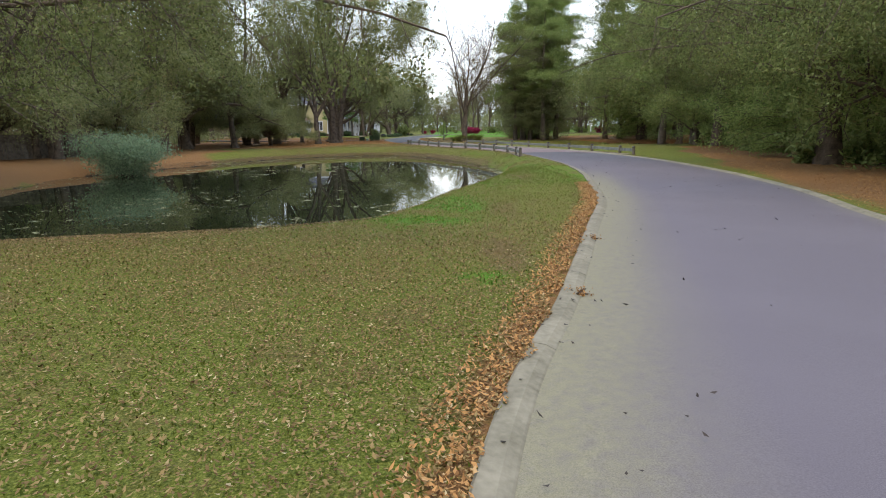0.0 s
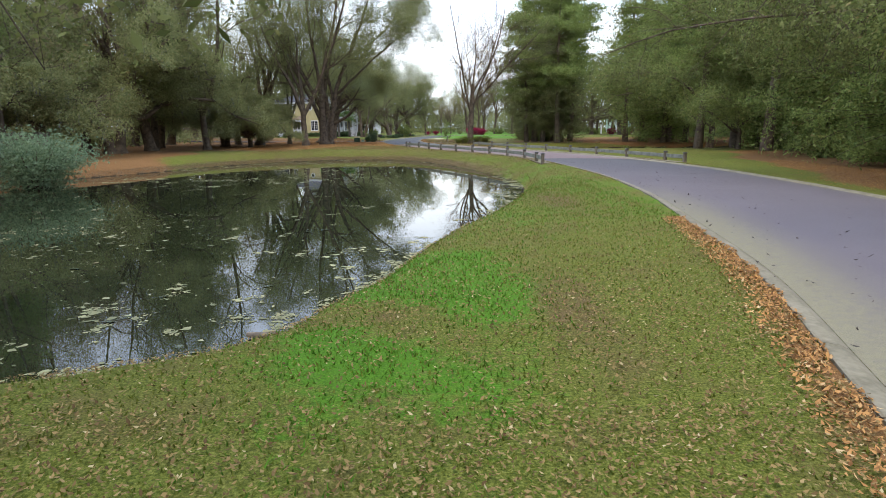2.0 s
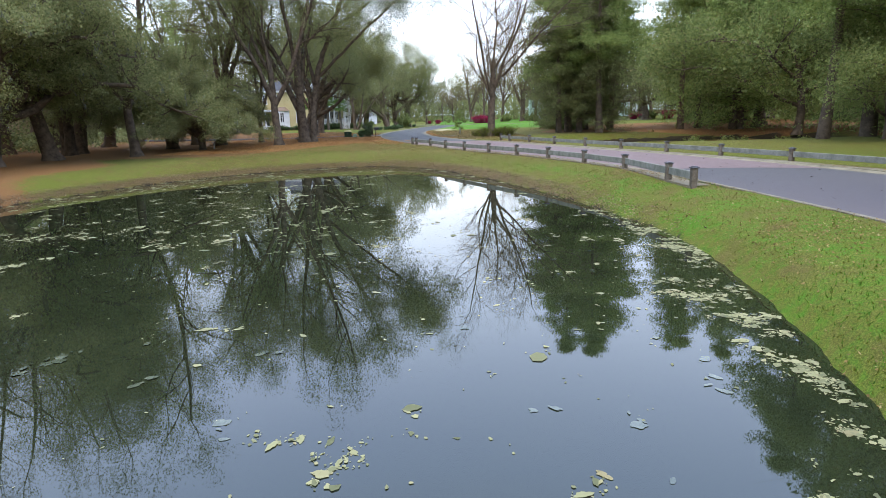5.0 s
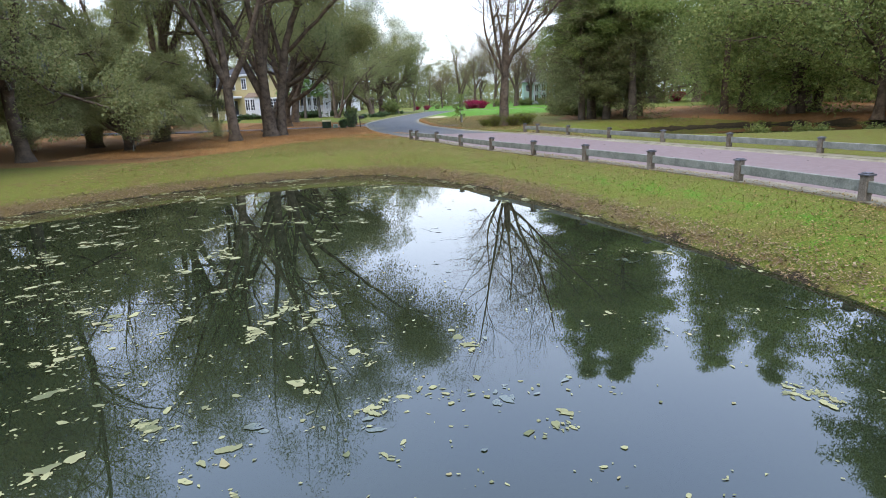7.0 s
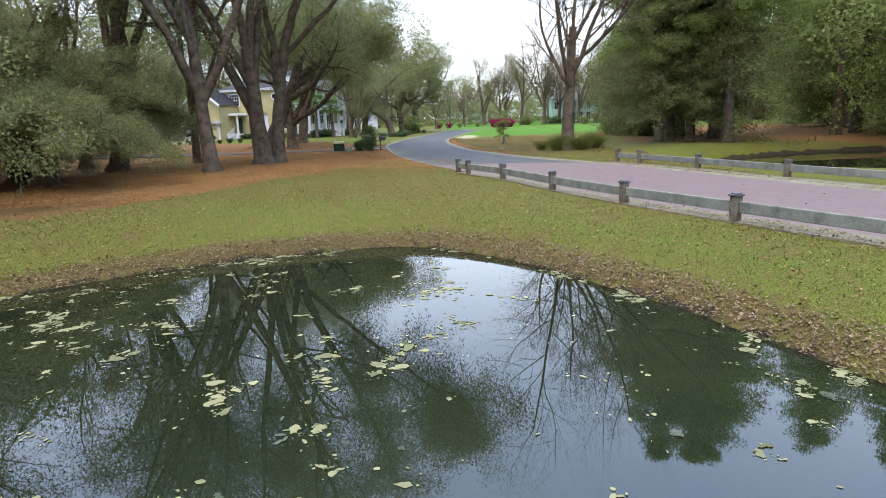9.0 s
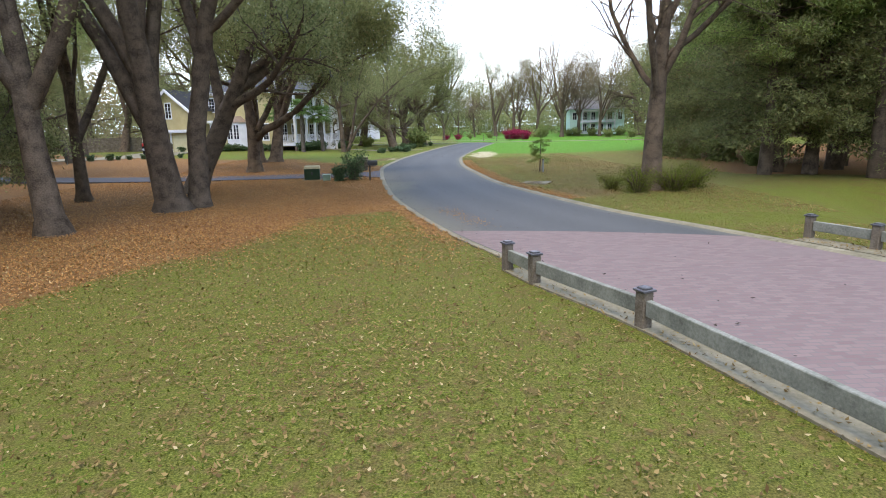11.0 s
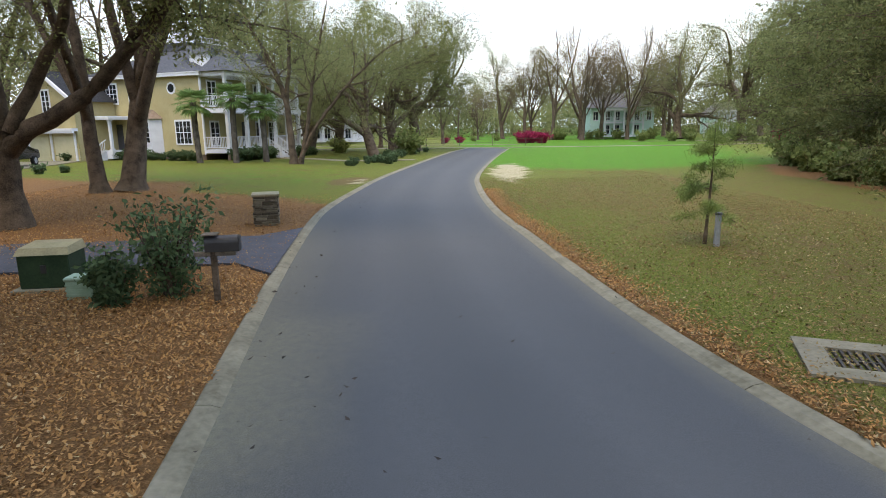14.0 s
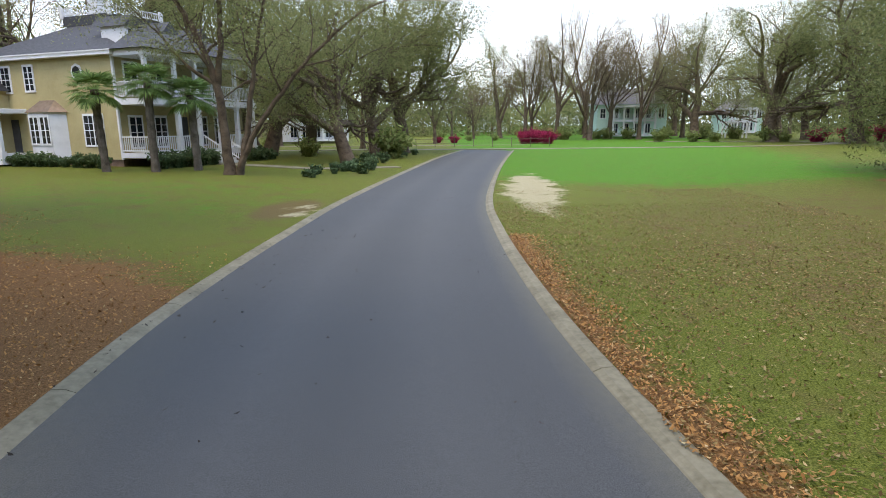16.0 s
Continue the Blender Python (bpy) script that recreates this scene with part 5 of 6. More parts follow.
        part("pane", boxes((0.132, 0.14, y - 0.3, y - 0.02, 7.3, 8.14), (0.132, 0.14, y + 0.02, y + 0.3, 7.3, 8.14)), M["glass"], win)
    # railed deck on the ridge
    part("roof_deck", boxes((-8.2, -3.8, 3.6, 8.0, 9.0, 9.62)), M["roof"], h)
    for a, b in (((-8.2, 3.6), (-3.8, 3.6)), ((-3.8, 3.6), (-3.8, 8.0)), ((-8.2, 8.0), (-8.2, 3.6))):
        part("deck_railing", railing(bmesh.new(), (*a, 0), (*b, 0), 9.6, 0.5, 0.2), M["white"], h, "white roof-top railing")
    for x in (-8.2, -3.8):
        for y in (3.6, 8.0):
            part("deck_post", boxes((x - 0.12, x + 0.12, y - 0.12, y + 0.12, 9.5, 10.3), bevel=0.02), M["white"], h)
    # garage wing with its gable to the drive
    x0, x1, y0, y1, e, top = -15.8, -9.6, -3.8, 4.0, 4.9, 7.0
    bm = bmesh.new()
    clapboard(bm, (x0, y0), (x1, y0), 0.0, e)
    clapboard(bm, (x1, y0), (x1, 0), 0.0, e)
    clapboard(bm, (x0, y1), (x0, y0), 0.0, e)
    xm = (x0 + x1) / 2
    v = [bm.verts.new(c) for c in ((x0, y0 - 0.01, e), (x1, y0 - 0.01, e), (xm, y0 - 0.01, top))]
    bm.faces.new(v)
    part("wing_wall", bm, M["siding"], h)
    bm = bmesh.new()
    v = [bm.verts.new(c) for c in ((x0 - 0.4, y0 - 0.35, e - 0.15), (xm, y0 - 0.35, top + 0.15), (x1 + 0.4, y0 - 0.35, e - 0.15), (x0 - 0.4, y1, e - 0.15), (xm, y1, top + 0.15), (x1 + 0.4, y1, e - 0.15))]
    bm.faces.new((v[0], v[1], v[4], v[3])), bm.faces.new((v[1], v[2], v[5], v[4]))
    bmesh.ops.solidify(bm, geom=list(bm.faces), thickness=0.12)
    part("wing_roof", bm, M["roof"], h)
    bm = bmesh.new()
    for a, b in (((x0 - 0.45, e - 0.2), (xm, top + 0.12)), ((xm, top + 0.12), (x1 + 0.45, e - 0.2))):
        L = math.hypot(b[0] - a[0], b[1] - a[1])
        box(bm, 0, L, -0.08, 0.05, -0.2, 0.06, m=pose(a[0], y0 - 0.36, a[1], 0, -math.degrees(math.atan2(b[1] - a[1], b[0] - a[0])), 0))
    part("barge_board", bm, M["white"], h)
    window(h, (xm, y0 - 0.03), (1, 0), 0.8, 4.0, 5.6, 2)
    part("wing_band", boxes((x0 - 0.1, x1 + 0.1, y0 - 0.55, y0, 2.5, 2.72), (x0 - 0.1, x1 + 0.1, y0 - 0.5, y0 - 0.35, 2.35, 2.5)), M["white"], h)
    for x in (x0 + 1.6, x1 - 1.6):
        part("garage_door", boxes((x - 1.15, x + 1.15, y0 - 0.06, y0, 0.0, 2.3), *[(x - 1.13, x + 1.13, y0 - 0.075, y0 - 0.06, z, z + 0.48) for z in (0.06, 0.62, 1.18, 1.74)]), M["garage"], h, "cream panelled garage door")
    for x in (x0 + 0.3, xm, x1 - 0.3):
        part("door_trim", boxes((x - 0.1, x + 0.1, y0 - 0.09, y0, 0, 2.4)), M["white"], h)
    return h


yellow_house()


def far_house(x, y, turn, wall, roof, w, d, e, label):
    """Two-storey house with a columned double porch, seen far off."""
    h = thing("distant_house", pose(x, y, 0, 0, 0, turn), label, "house")
    bm = bmesh.new()
    clapboard(bm, (-w / 2, 0), (w / 2, 0), 0.3, e, 0.3)
    clapboard(bm, (w / 2, 0), (w / 2, d), 0.3, e, 0.3)
    clapboard(bm, (-w / 2, d), (-w / 2, 0), 0.3, e, 0.3)
    part("wall", bm, wall, h)
    bm = prism(bmesh.new(), (-w / 2 - 0.5, -0.5), (w / 2 + 0.5, -0.5), (w / 2 + 0.5, d + 0.5), (-w / 2 - 0.5, d + 0.5), e, (-w / 4, d / 2, e + 3.2), (w / 4, d / 2, e + 3.2))
    part("roof", bm, roof, h)
    pw = w * 0.62
    part("porch_floor", boxes((-pw / 2, pw / 2, -2.4, 0, 0.4, 0.7), (-pw / 2, pw / 2, -2.4, 0, 3.1, 3.4), (-pw / 2, pw / 2, -2.5, 0, 5.7, 6.1)), M["white"], h)
    for i in range(5):
        column(h, -pw / 2 + 0.2 + (pw - 0.4) * i / 4, -2.2, 0.7, 5.7, 0.16)
    bm = bmesh.new()
    railing(bm, (-pw / 2, -2.2, 0), (pw / 2, -2.2, 0), 3.4, gap=0.3)
    part("balustrade", bm, M["white"], h)
    for i in range(4):
        for z in (1.0, 3.8):
            window(h, (-pw / 2 + pw * (i + 0.5) / 4, -0.03), (1, 0), 0.9, z, z + 1.7, 2, 2)
    for s in (-1, 1):
        window(h, (s * w * 0.42, -0.03), (1, 0), 0.9, 3.8, 5.5, 2, 2)
    return h


far_house(36, 212, -6, M["mint"], M["pale_roof"], 13, 9, 6.3, "mint green two-storey house with white columned porch")
far_house(70, 236, -12, M["mint"], M["pale_roof"], 9, 8, 5.0, "mint green house half hidden by trees")
far_house(-22, 196, 14, M["white"], M["pale_roof"], 12, 9, 6.2, "white two-storey house behind oak trees")
far_house(20, 320, 0, M["white"], M["pale_roof"], 14, 9, 4.5, "distant white house with a pale roof")


# ---- paths, lanes and driveways ----
def path(name, line, w, z, material, label, category, mouth=None):
    p = spline(line, 0.8)
    n = normals(p) * w / 2
    lo = height(p[:, 0], p[:, 1])
    v, f = [], []
    for i in range(len(p)):
        zz = max(lo[i], -0.02) + z
        a, b = mouth if mouth and i == 0 else (p[i] - n[i], p[i] + n[i])
        v += [(*a, zz - 0.12), (*a, zz), (*b, zz), (*b, zz - 0.12)]
    for i in range(len(p) - 1):
        for j in range(3):
            f.append((i * 4 + j, i * 4 + j + 1, i * 4 + j + 5, i * 4 + j + 4))
    return tagged(new(name, mesh_from(name, v, f, material)), label, category, kind="structure")


def beside(posts, off):
    p = np.array(posts)
    return [tuple(q) for q in p + normals(p) * off]


path("bridge_apron", beside(POSTS_L, 0.22), 0.62, 0.03, M["kerb"], "pale concrete strip under the guard rail", "pavement")
path("bridge_apron", beside(POSTS_R, -0.22), 0.62, 0.03, M["kerb"], "pale concrete strip under the far guard rail", "pavement")
M["drive"] = speckled("driveway_asphalt_mat", (0.035, 0.038, 0.046), (0.062, 0.066, 0.078), 3.0, 0.85, 0.2, 80, 0.4, 0.006)
path("driveway", [(-7.0, 99.6), (-8.5, 99.4), (-12, 98.9), (-18, 98.6), (-26, 99.5), (-38, 103), (-60, 112)], 3.1, 0.05, M["drive"], "dark asphalt driveway leading off through leaf litter", "driveway", [(np.interp(q, LE[:, 1], LE[:, 0]) + 0.03, q) for q in (97.0, 102.2)])
path("driveway", [(-62, 108), (-46, 115.5), (-38.5, 120.5), (-34.4, 125.0), (-34.6, 130), (-35.8, 136.0)], 6.0, 0.04, M["kerb"], "pale concrete driveway to the garage", "driveway")
path("footpath", [(-17.5, 138.6), (-14.5, 136.0), (-11, 135.2), (-8.2, 135.8), (-5.2, 136.8)], 1.3, 0.035, M["kerb"], "pale concrete footpath from porch to road", "path")
path("lane", [(-70, 172), (-40, 168), (-12, 165.6), (4, 165.2), (24, 166), (40, 168), (50, 174), (44, 184), (30, 188)], 1.9, 0.04, M["kerb"], "narrow pale lane crossing the end of the road", "lane")
path("footpath", [(-60, 184), (-30, 180), (-6, 178), (10, 178.5)], 1.5, 0.03, M["kerb"], "pale path across the far lawn", "path")


# ---- things by the drive ----
M["green_box"] = speckled("green_cabinet_mat", (0.012, 0.028, 0.012), (0.026, 0.05, 0.022), 3.0, 0.7, 0.2, b_str=0.1)
M["lid_tan"] = speckled("faded_lid_mat", (0.22, 0.18, 0.09), (0.34, 0.28, 0.15), 3.0, 0.7, 0.3)
M["light_green"] = speckled("pale_green_plastic_mat", (0.16, 0.25, 0.16), (0.25, 0.34, 0.24), 4.0, 0.6, 0.4)
M["black"] = speckled("black_metal_mat", (0.008, 0.008, 0.009), (0.02, 0.02, 0.022), 6.0, 0.45, 0.5)
M["stone"] = mat("stacked_stone_mat", 0.9, 0.2)
bump(base(M["stone"], mixc(M["stone"], math_node(M["stone"], "MULTIPLY", noise_tex(M["stone"], 9, 4), 0.7), ramp(M["stone"], obj_random(M["stone"]), [(0.0, (0.075, 0.062, 0.045)), (0.5, (0.17, 0.14, 0.10)), (1.0, (0.28, 0.24, 0.17))]), (0.05, 0.042, 0.032))), noise_tex(M["stone"], 30, 4), 0.6, 0.02)
M["slab"] = speckled("stone_slab_mat", (0.22, 0.185, 0.115), (0.36, 0.31, 0.20), 4.0, 0.9, 0.2)
M["grey"] = speckled("grey_plastic_mat", (0.20, 0.21, 0.215), (0.30, 0.31, 0.32), 5.0, 0.6, 0.3)
M["iron"] = speckled("rusty_iron_mat", (0.03, 0.026, 0.022), (0.085, 0.07, 0.055), 8.0, 0.7, 0.4, metal=0.5)


def gz(x, y):
    return float(height(np.array([x]), np.array([y]))[0])


def utility_box():
    h = thing("utility_cabinet", pose(-10.25, 96.45, gz(-10.25, 96.45) - 0.01, 0, 0, 8) @ Matrix.Diagonal((0.88, 0.88, 0.95, 1)), "dark green utility cabinet with a faded tan lid", "utility box")
    part("pad", boxes((-0.6, 0.6, -0.5, 0.5, -0.1, 0.07), bevel=0.015), M["kerb"], h)
    part("body", boxes((-0.46, 0.46, -0.38, 0.38, 0.07, 0.68), bevel=0.02), M["green_box"], h)
    bm = bmesh.new()
    v = [bm.verts.new(c) for c in ((-0.49, -0.41, 0.68), (0.49, -0.41, 0.68), (0.49, 0.41, 0.68), (-0.49, 0.41, 0.68), (-0.44, -0.3, 0.80), (0.44, -0.3, 0.80), (0.44, 0.38, 0.84), (-0.44, 0.38, 0.84))]
    for f in ((0, 1, 5, 4), (1, 2, 6, 5), (2, 3, 7, 6), (3, 0, 4, 7), (4, 5, 6, 7), (3, 2, 1, 0)):
        bm.faces.new([v[i] for i in f])
    part("lid", bm, M["lid_tan"], h, "faded tan sloping lid")
    bm = boxes((-0.05, 0.05, -0.40, -0.37, 0.35, 0.5))
    part("latch", bm, M["black"], h)
    p = thing("utility_pedestal", pose(-9.35, 95.75, gz(-9.35, 95.75), 0, 0, 5), "low pale green utility pedestal with ribbed sides", "utility box")
    part("body", boxes((-0.19, 0.19, -0.16, 0.16, -0.05, 0.30), *[(-0.20, 0.20, -0.17, 0.17, z, z + 0.03) for z in (0.06, 0.14, 0.22)]), M["light_green"], p)
    part("lid", boxes((-0.215, 0.215, -0.185, 0.185, 0.30, 0.37), bevel=0.02), M["light_green"], p)


def mailbox():
    h = thing("mailbox", pose(-7.0, 95.3, gz(-7.0, 95.3), 0, 0, 8) @ Matrix.Diagonal((0.88, 0.88, 0.95, 1)), "black domed mailbox on a wooden post beside a shrub", "mailbox")
    part("post", boxes((-0.05, 0.05, -0.05, 0.05, -0.3, 1.0), bevel=0.008), M["bark"], h)
    part("arm", boxes((-0.32, 0.38, -0.05, 0.05, 0.80, 0.87), bevel=0.008), M["timber"], h)
    bm = bmesh.new()
    prof = [(-0.11, 0.0)] + [(0.11 * math.cos(a), 0.15 + 0.11 * math.sin(a)) for a in np.linspace(math.pi, 0, 9)] + [(0.11, 0.0)]
    ends = [[bm.verts.new((x, y, 0.88 + z)) for y, z in prof] for x in (-0.12, 0.45)]
    n = len(prof)
    for i in range(n):
        bm.faces.new((ends[0][i], ends[0][(i + 1) % n], ends[1][(i + 1) % n], ends[1][i]))
    bm.faces.new(ends[0][::-1]), bm.faces.new(ends[1])
    part("box", bm, M["black"], h, "black domed metal box")
    part("door", boxes((0.45, 0.465, -0.115, 0.115, 0.875, 1.12), bevel=0.004), M["black"], h)
    part("cap", boxes((-0.16, 0.1, -0.14, 0.14, 1.15, 1.17), bevel=0.005), M["timber"], h)


def stone_pillar():
    h = thing("stone_pillar", pose(-8.4, 103.2, gz(-8.4, 103.2) - 0.02, 0, 0, 14), "low square pillar of stacked stones with a slab on top", "pillar")
    rng = random.Random(4)
    core = part("core", boxes((-0.26, 0.26, -0.26, 0.26, -0.1, 0.86)), M["dark_wall"], h)
    meshes = []
    for k in range(6):
        bm = boxes((-0.5, 0.5, -0.5, 0.5, -0.5, 0.5), bevel=0.08)
        for v in bm.verts:
            v.co += Vector((rng.uniform(-1, 1), rng.uniform(-1, 1), rng.uniform(-1, 1))) * 0.06
        me = bpy.data.meshes.new("stone")
        bm.to_mesh(me)
        bm.free()
        me.materials.append(M["stone"])
        meshes.append(me)
    z = 0.0
    while z < 0.82:
        t = rng.uniform(0.04, 0.085)
        for side in range(4):
            x = -0.31
            while x < 0.27:
                L = min(rng.uniform(0.14, 0.32), 0.31 - x)
                ob = put_part("stone", rng.choice(meshes), h)
                ob.matrix_basis = pose(0, 0, 0, 0, 0, 90 * side) @ Matrix.Translation((x + L / 2, -0.27 + rng.uniform(-0.04, 0.02), z + t / 2)) @ Matrix.Diagonal((L * 0.96, 0.12, t * 0.88, 1))
                x += L
        z += t
    bm = boxes((-0.38, 0.38, -0.38, 0.38, z, z + 0.07), bevel=0.015)
    part("cap_slab", bm, M["slab"], h, "buff stone slab")


def drain():
    h = thing("storm_drain", pose(1.25, 92.5, gz(1.25, 92.5) - 0.01, 0, 0, -22), "square concrete storm drain with an iron grate in the grass", "drain")
    part("frame", boxes((-0.62, 0.62, -0.62, -0.32, -0.1, 0.06), (-0.62, 0.62, 0.32, 0.62, -0.1, 0.06), (-0.62, -0.32, -0.32, 0.32, -0.1, 0.06), (0.32, 0.62, -0.32, 0.32, -0.1, 0.06)), M["kerb"], h, "pale concrete surround")
    part("grate", boxes(*[(-0.32 + 0.08 * i, -0.29 + 0.08 * i, -0.32, 0.32, 0.0, 0.045) for i in range(9)], (-0.32, 0.32, -0.015, 0.015, 0.0, 0.04)), M["iron"], h, "rusty iron bars")
    part("sump", boxes((-0.32, 0.32, -0.32, 0.32, -0.3, -0.05)), M["black"], h)


utility_box()
mailbox()
stone_pillar()
drain()
p = thing("marker_post", at(2.74, 99.15), "grey plastic pipe marker standing in the lawn", "post")
part("pipe", cyl(bmesh.new(), 0, 0, -0.1, 0.75, 0.07, 0.065, 10), M["grey"], p)
part("cap", cyl(bmesh.new(), 0, 0, 0.75, 0.80, 0.085, 0.07, 10), M["black"], p)
conifer("young_pine", at(2.6, 99.4), 2.95, 0.045, M["pine"], "young pine sapling with sparse whorls of long needles", 61, 0.16, 0.26, 7, 36, "saplings", 0.10, 4, 0.13, 0.05, 0.6)
shrub("shrub", at(-7.9, 95.7), 1.7, 1.65, M["bush"], "leafy evergreen shrub beside the mailbox", 62, 2200, 0.055, 16)
shrub("shrub", at(-8.6, 95.2), 1.0, 0.95, M["bush"], "leafy evergreen shrub beside the mailbox", 63, 1800, 0.06, 10)
shrub("pond_shrub", pose(-18.7, 40.4, -0.95), 6.4, 2.9, M["sage"], "large grey-green shrub at the edge of the pond", 64, 16000, 0.075, 40)
for i, (x, y, q) in enumerate(((4.6, 88.0, 1.0), (6.2, 88.3, 1.15), (7.4, 89.4, 1.0), (5.3, 90.0, 0.9), (3.9, 89.2, 0.7))):
    weeds = copy_thing(weeds, at(x, y, 70 * i, q)) if i else shrub("weed_clump", at(x, y, 0, q), 2.0, 1.0, M["blade"], "thin weedy growth round the foot of a bare tree", 66, 4200, 0.028, 40, "weeds")


def suv():
    h = thing("car", pose(-33.4, 128.6, gz(-33.4, 128.6) + 0.20, 0, 0, 99), "black parked sport utility vehicle on the driveway", "car")
    bm = bmesh.new()
    prof = [(-2.3, 0.35), (-2.3, 1.0), (-2.15, 1.1), (-1.9, 1.72), (0.35, 1.76), (1.05, 1.12), (2.2, 0.98), (2.32, 0.7), (2.3, 0.35)]
    a = [[bm.verts.new((x, y * (0.86 if z > 1.2 else 1.0), z)) for x, z in prof] for y in (-0.93, 0.93)]
    n = len(prof)
    for i in range(n):
        bm.faces.new((a[0][i], a[0][(i + 1) % n], a[1][(i + 1) % n], a[1][i]))
    bm.faces.new(a[0][::-1]), bm.faces.new(a[1])
    bmesh.ops.bevel(bm, geom=list(bm.edges), offset=0.05, segments=2, affect="EDGES")
    part("body", bm, M["car"], h)
    for s in (-1, 1):
        bm = boxes((-1.75, -0.75, -0.02, 0.02, 1.18, 1.6), (-0.68, 0.3, -0.02, 0.02, 1.18, 1.6))
        bm.transform(Matrix.Translation((0, s * 0.86, 0)))
        part("side_window", bm, M["glass"], h)
    bm = boxes((-0.02, 0.02, -0.7, 0.7, 0, 0.5))
    bm.transform(pose(-2.06, 0, 1.17, 0, 22, 0))
    part("rear_window", bm, M["glass"], h)
    for y in (-0.78, 0.78):
        part("tail_light", boxes((-2.33, -2.28, y - 0.1, y + 0.1, 0.85, 1.15), bevel=0.01), M["tail"], h, "red tail light")
    part("bumper", boxes((-2.4, -2.25, -0.85, 0.85, 0.4, 0.62), bevel=0.03), M["grey"], h)
    for x in (-1.45, 1.45):
        for y in (-0.88, 0.88):
            bm = cyl(bmesh.new(), 0, 0, -0.11, 0.11, 0.36, 0.36, 18)
            bm.transform(pose(x, y, 0.20, 90, 0, 0))
            w = part("wheel", bm, M["tyre"], h)
            bm = cyl(bmesh.new(), 0, 0, -0.12, 0.12, 0.22, 0.22, 12)
            bm.transform(pose(x, y, 0.20, 90, 0, 0))
            part("rim", bm, M["grey"], w)


M["car"] = mat("car_paint_mat", 0.2, 0.6)
base(M["car"], (0.008, 0.008, 0.01))
M["tyre"] = speckled("tyre_rubber_mat", (0.012, 0.012, 0.012), (0.025, 0.025, 0.025), 12, 0.9, 0.2)
M["tail"] = speckled("red_lens_mat", (0.22, 0.01, 0.01), (0.3, 0.015, 0.015), 6, 0.3, 0.5)
suv()


# ---- palms, hedges, azaleas ----
def palm(m, h, label, seed):
    rng = np.random.default_rng(seed)
    verts, faces = [], []
    pts = [np.array([0.12 * math.sin(t * 2 + seed), 0, h * t]) for t in np.linspace(0, 1, 12)]
    tube(verts, faces, pts, [0.2 + 0.03 * (i % 2) + (0.05 if i == 0 else 0) for i in range(12)], 9)
    root = thing("palm_tree", m, label, "palm tree", "palms by the porch")
    put_part("trunk", mesh_from("trunk", verts, faces, M["bark_pale"], False), root)
    tip = pts[-1]
    for k in range(38):
        a = k * 2.4
        up = 1.7 - 2.3 * (k / 38)
        d = np.array([math.cos(a), math.sin(a), up])
        d /= np.linalg.norm(d)
        v, f = [], []
        stem = [tip + d * s + np.array([0, 0, -0.22 * s * s]) for s in np.linspace(0, 0.9, 4)]
        tube(v, f, stem, [0.025, 0.02, 0.016, 0.012], 3)
        end = stem[-1]
        e1 = stem[-1] - stem[-2]
        e1 /= np.linalg.norm(e1)
        e2 = np.cross(e1, [0, 0, 1.0])
        e2 /= np.linalg.norm(e2) + 1e-9
        for j in range(19):
            b = radians(-100 + 200 * j / 18)
            t = e1 * math.cos(b) + e2 * math.sin(b)
            L = 0.85 * (0.75 + 0.25 * math.cos(b)) * rng.uniform(0.85, 1.1)
            s = np.cross(t, np.cross(e1, e2)) * 0.04
            mid = end + t * L * 0.6 + np.array([0, 0, -0.02])
            o = len(v)
            v += [tuple(end - s * 0.4), tuple(mid - s), tuple(end + t * L + np.array([0, 0, -0.16])), tuple(mid + s)]
            f.append((o, o + 1, o + 2, o + 3))
        put_part("frond", mesh_from("frond", v, f, M["palm"]), root)
    return root


for i, (x, y, h) in enumerate(((-21.3, 131.6, 4.5), (-18.4, 131.4, 4.9), (-16.5, 132.2, 4.2))):
    palm(at(x, y, i * 70), h, "cabbage palm with a rough trunk beside the porch", 3 + i)

hedge = shrub("hedge_shrub", at(-34, 136.2), 1.3, 0.9, M["bush"], "clipped evergreen shrub along the house front", 70, 900, 0.09, 9, "foundation shrubs")
low = shrub("bed_plant", at(-9.6, 131.5), 0.9, 0.55, M["bush"], "low leafy plant in the bed by the road", 71, 500, 0.08, 7, "bed plants")
azalea = shrub("azalea_shrub", at(11, 184), 3.4, 2.0, M["azalea"], "large azalea shrub covered in red flowers", 72, 4200, 0.10, 18, "azaleas")
under = shrub("understory_shrub", at(21, 34), 3.0, 2.0, M["dark"], "dark evergreen shrub at the edge of the woods", 73, 1300, 0.17, 14, "understory")
rngs = np.random.default_rng(9)
o, ex, ey = np.array([-22.3, 135.6]), np.array([0.927, -0.375]), np.array([0.375, 0.927])
for u in np.arange(-8.5, 0.5, 1.05):
    q = o + ex * u + ey * -1.4
    copy_thing(hedge, at(q[0], q[1], rngs.uniform(0, 360), rngs.uniform(0.7, 1.15)))
for v in list(np.arange(-0.8, 4.0, 1.1)) + list(np.arange(6.6, 10, 1.1)):
    q = o + ex * 3.8 + ey * v
    copy_thing(hedge, at(q[0], q[1], rngs.uniform(0, 360), rngs.uniform(0.8, 1.4)))
for i in range(34):
    y = 128 + 30 * rngs.random() if i > 14 else rngs.uniform(129, 136)
    x = np.interp(y, [128, 136, 150, 158], [-7.0, -5.9, -3.6, -2.2]) - rngs.uniform(0.3, 3.2)
    copy_thing(low, at(x, y, rngs.uniform(0, 360), rngs.uniform(0.6, 1.3)))
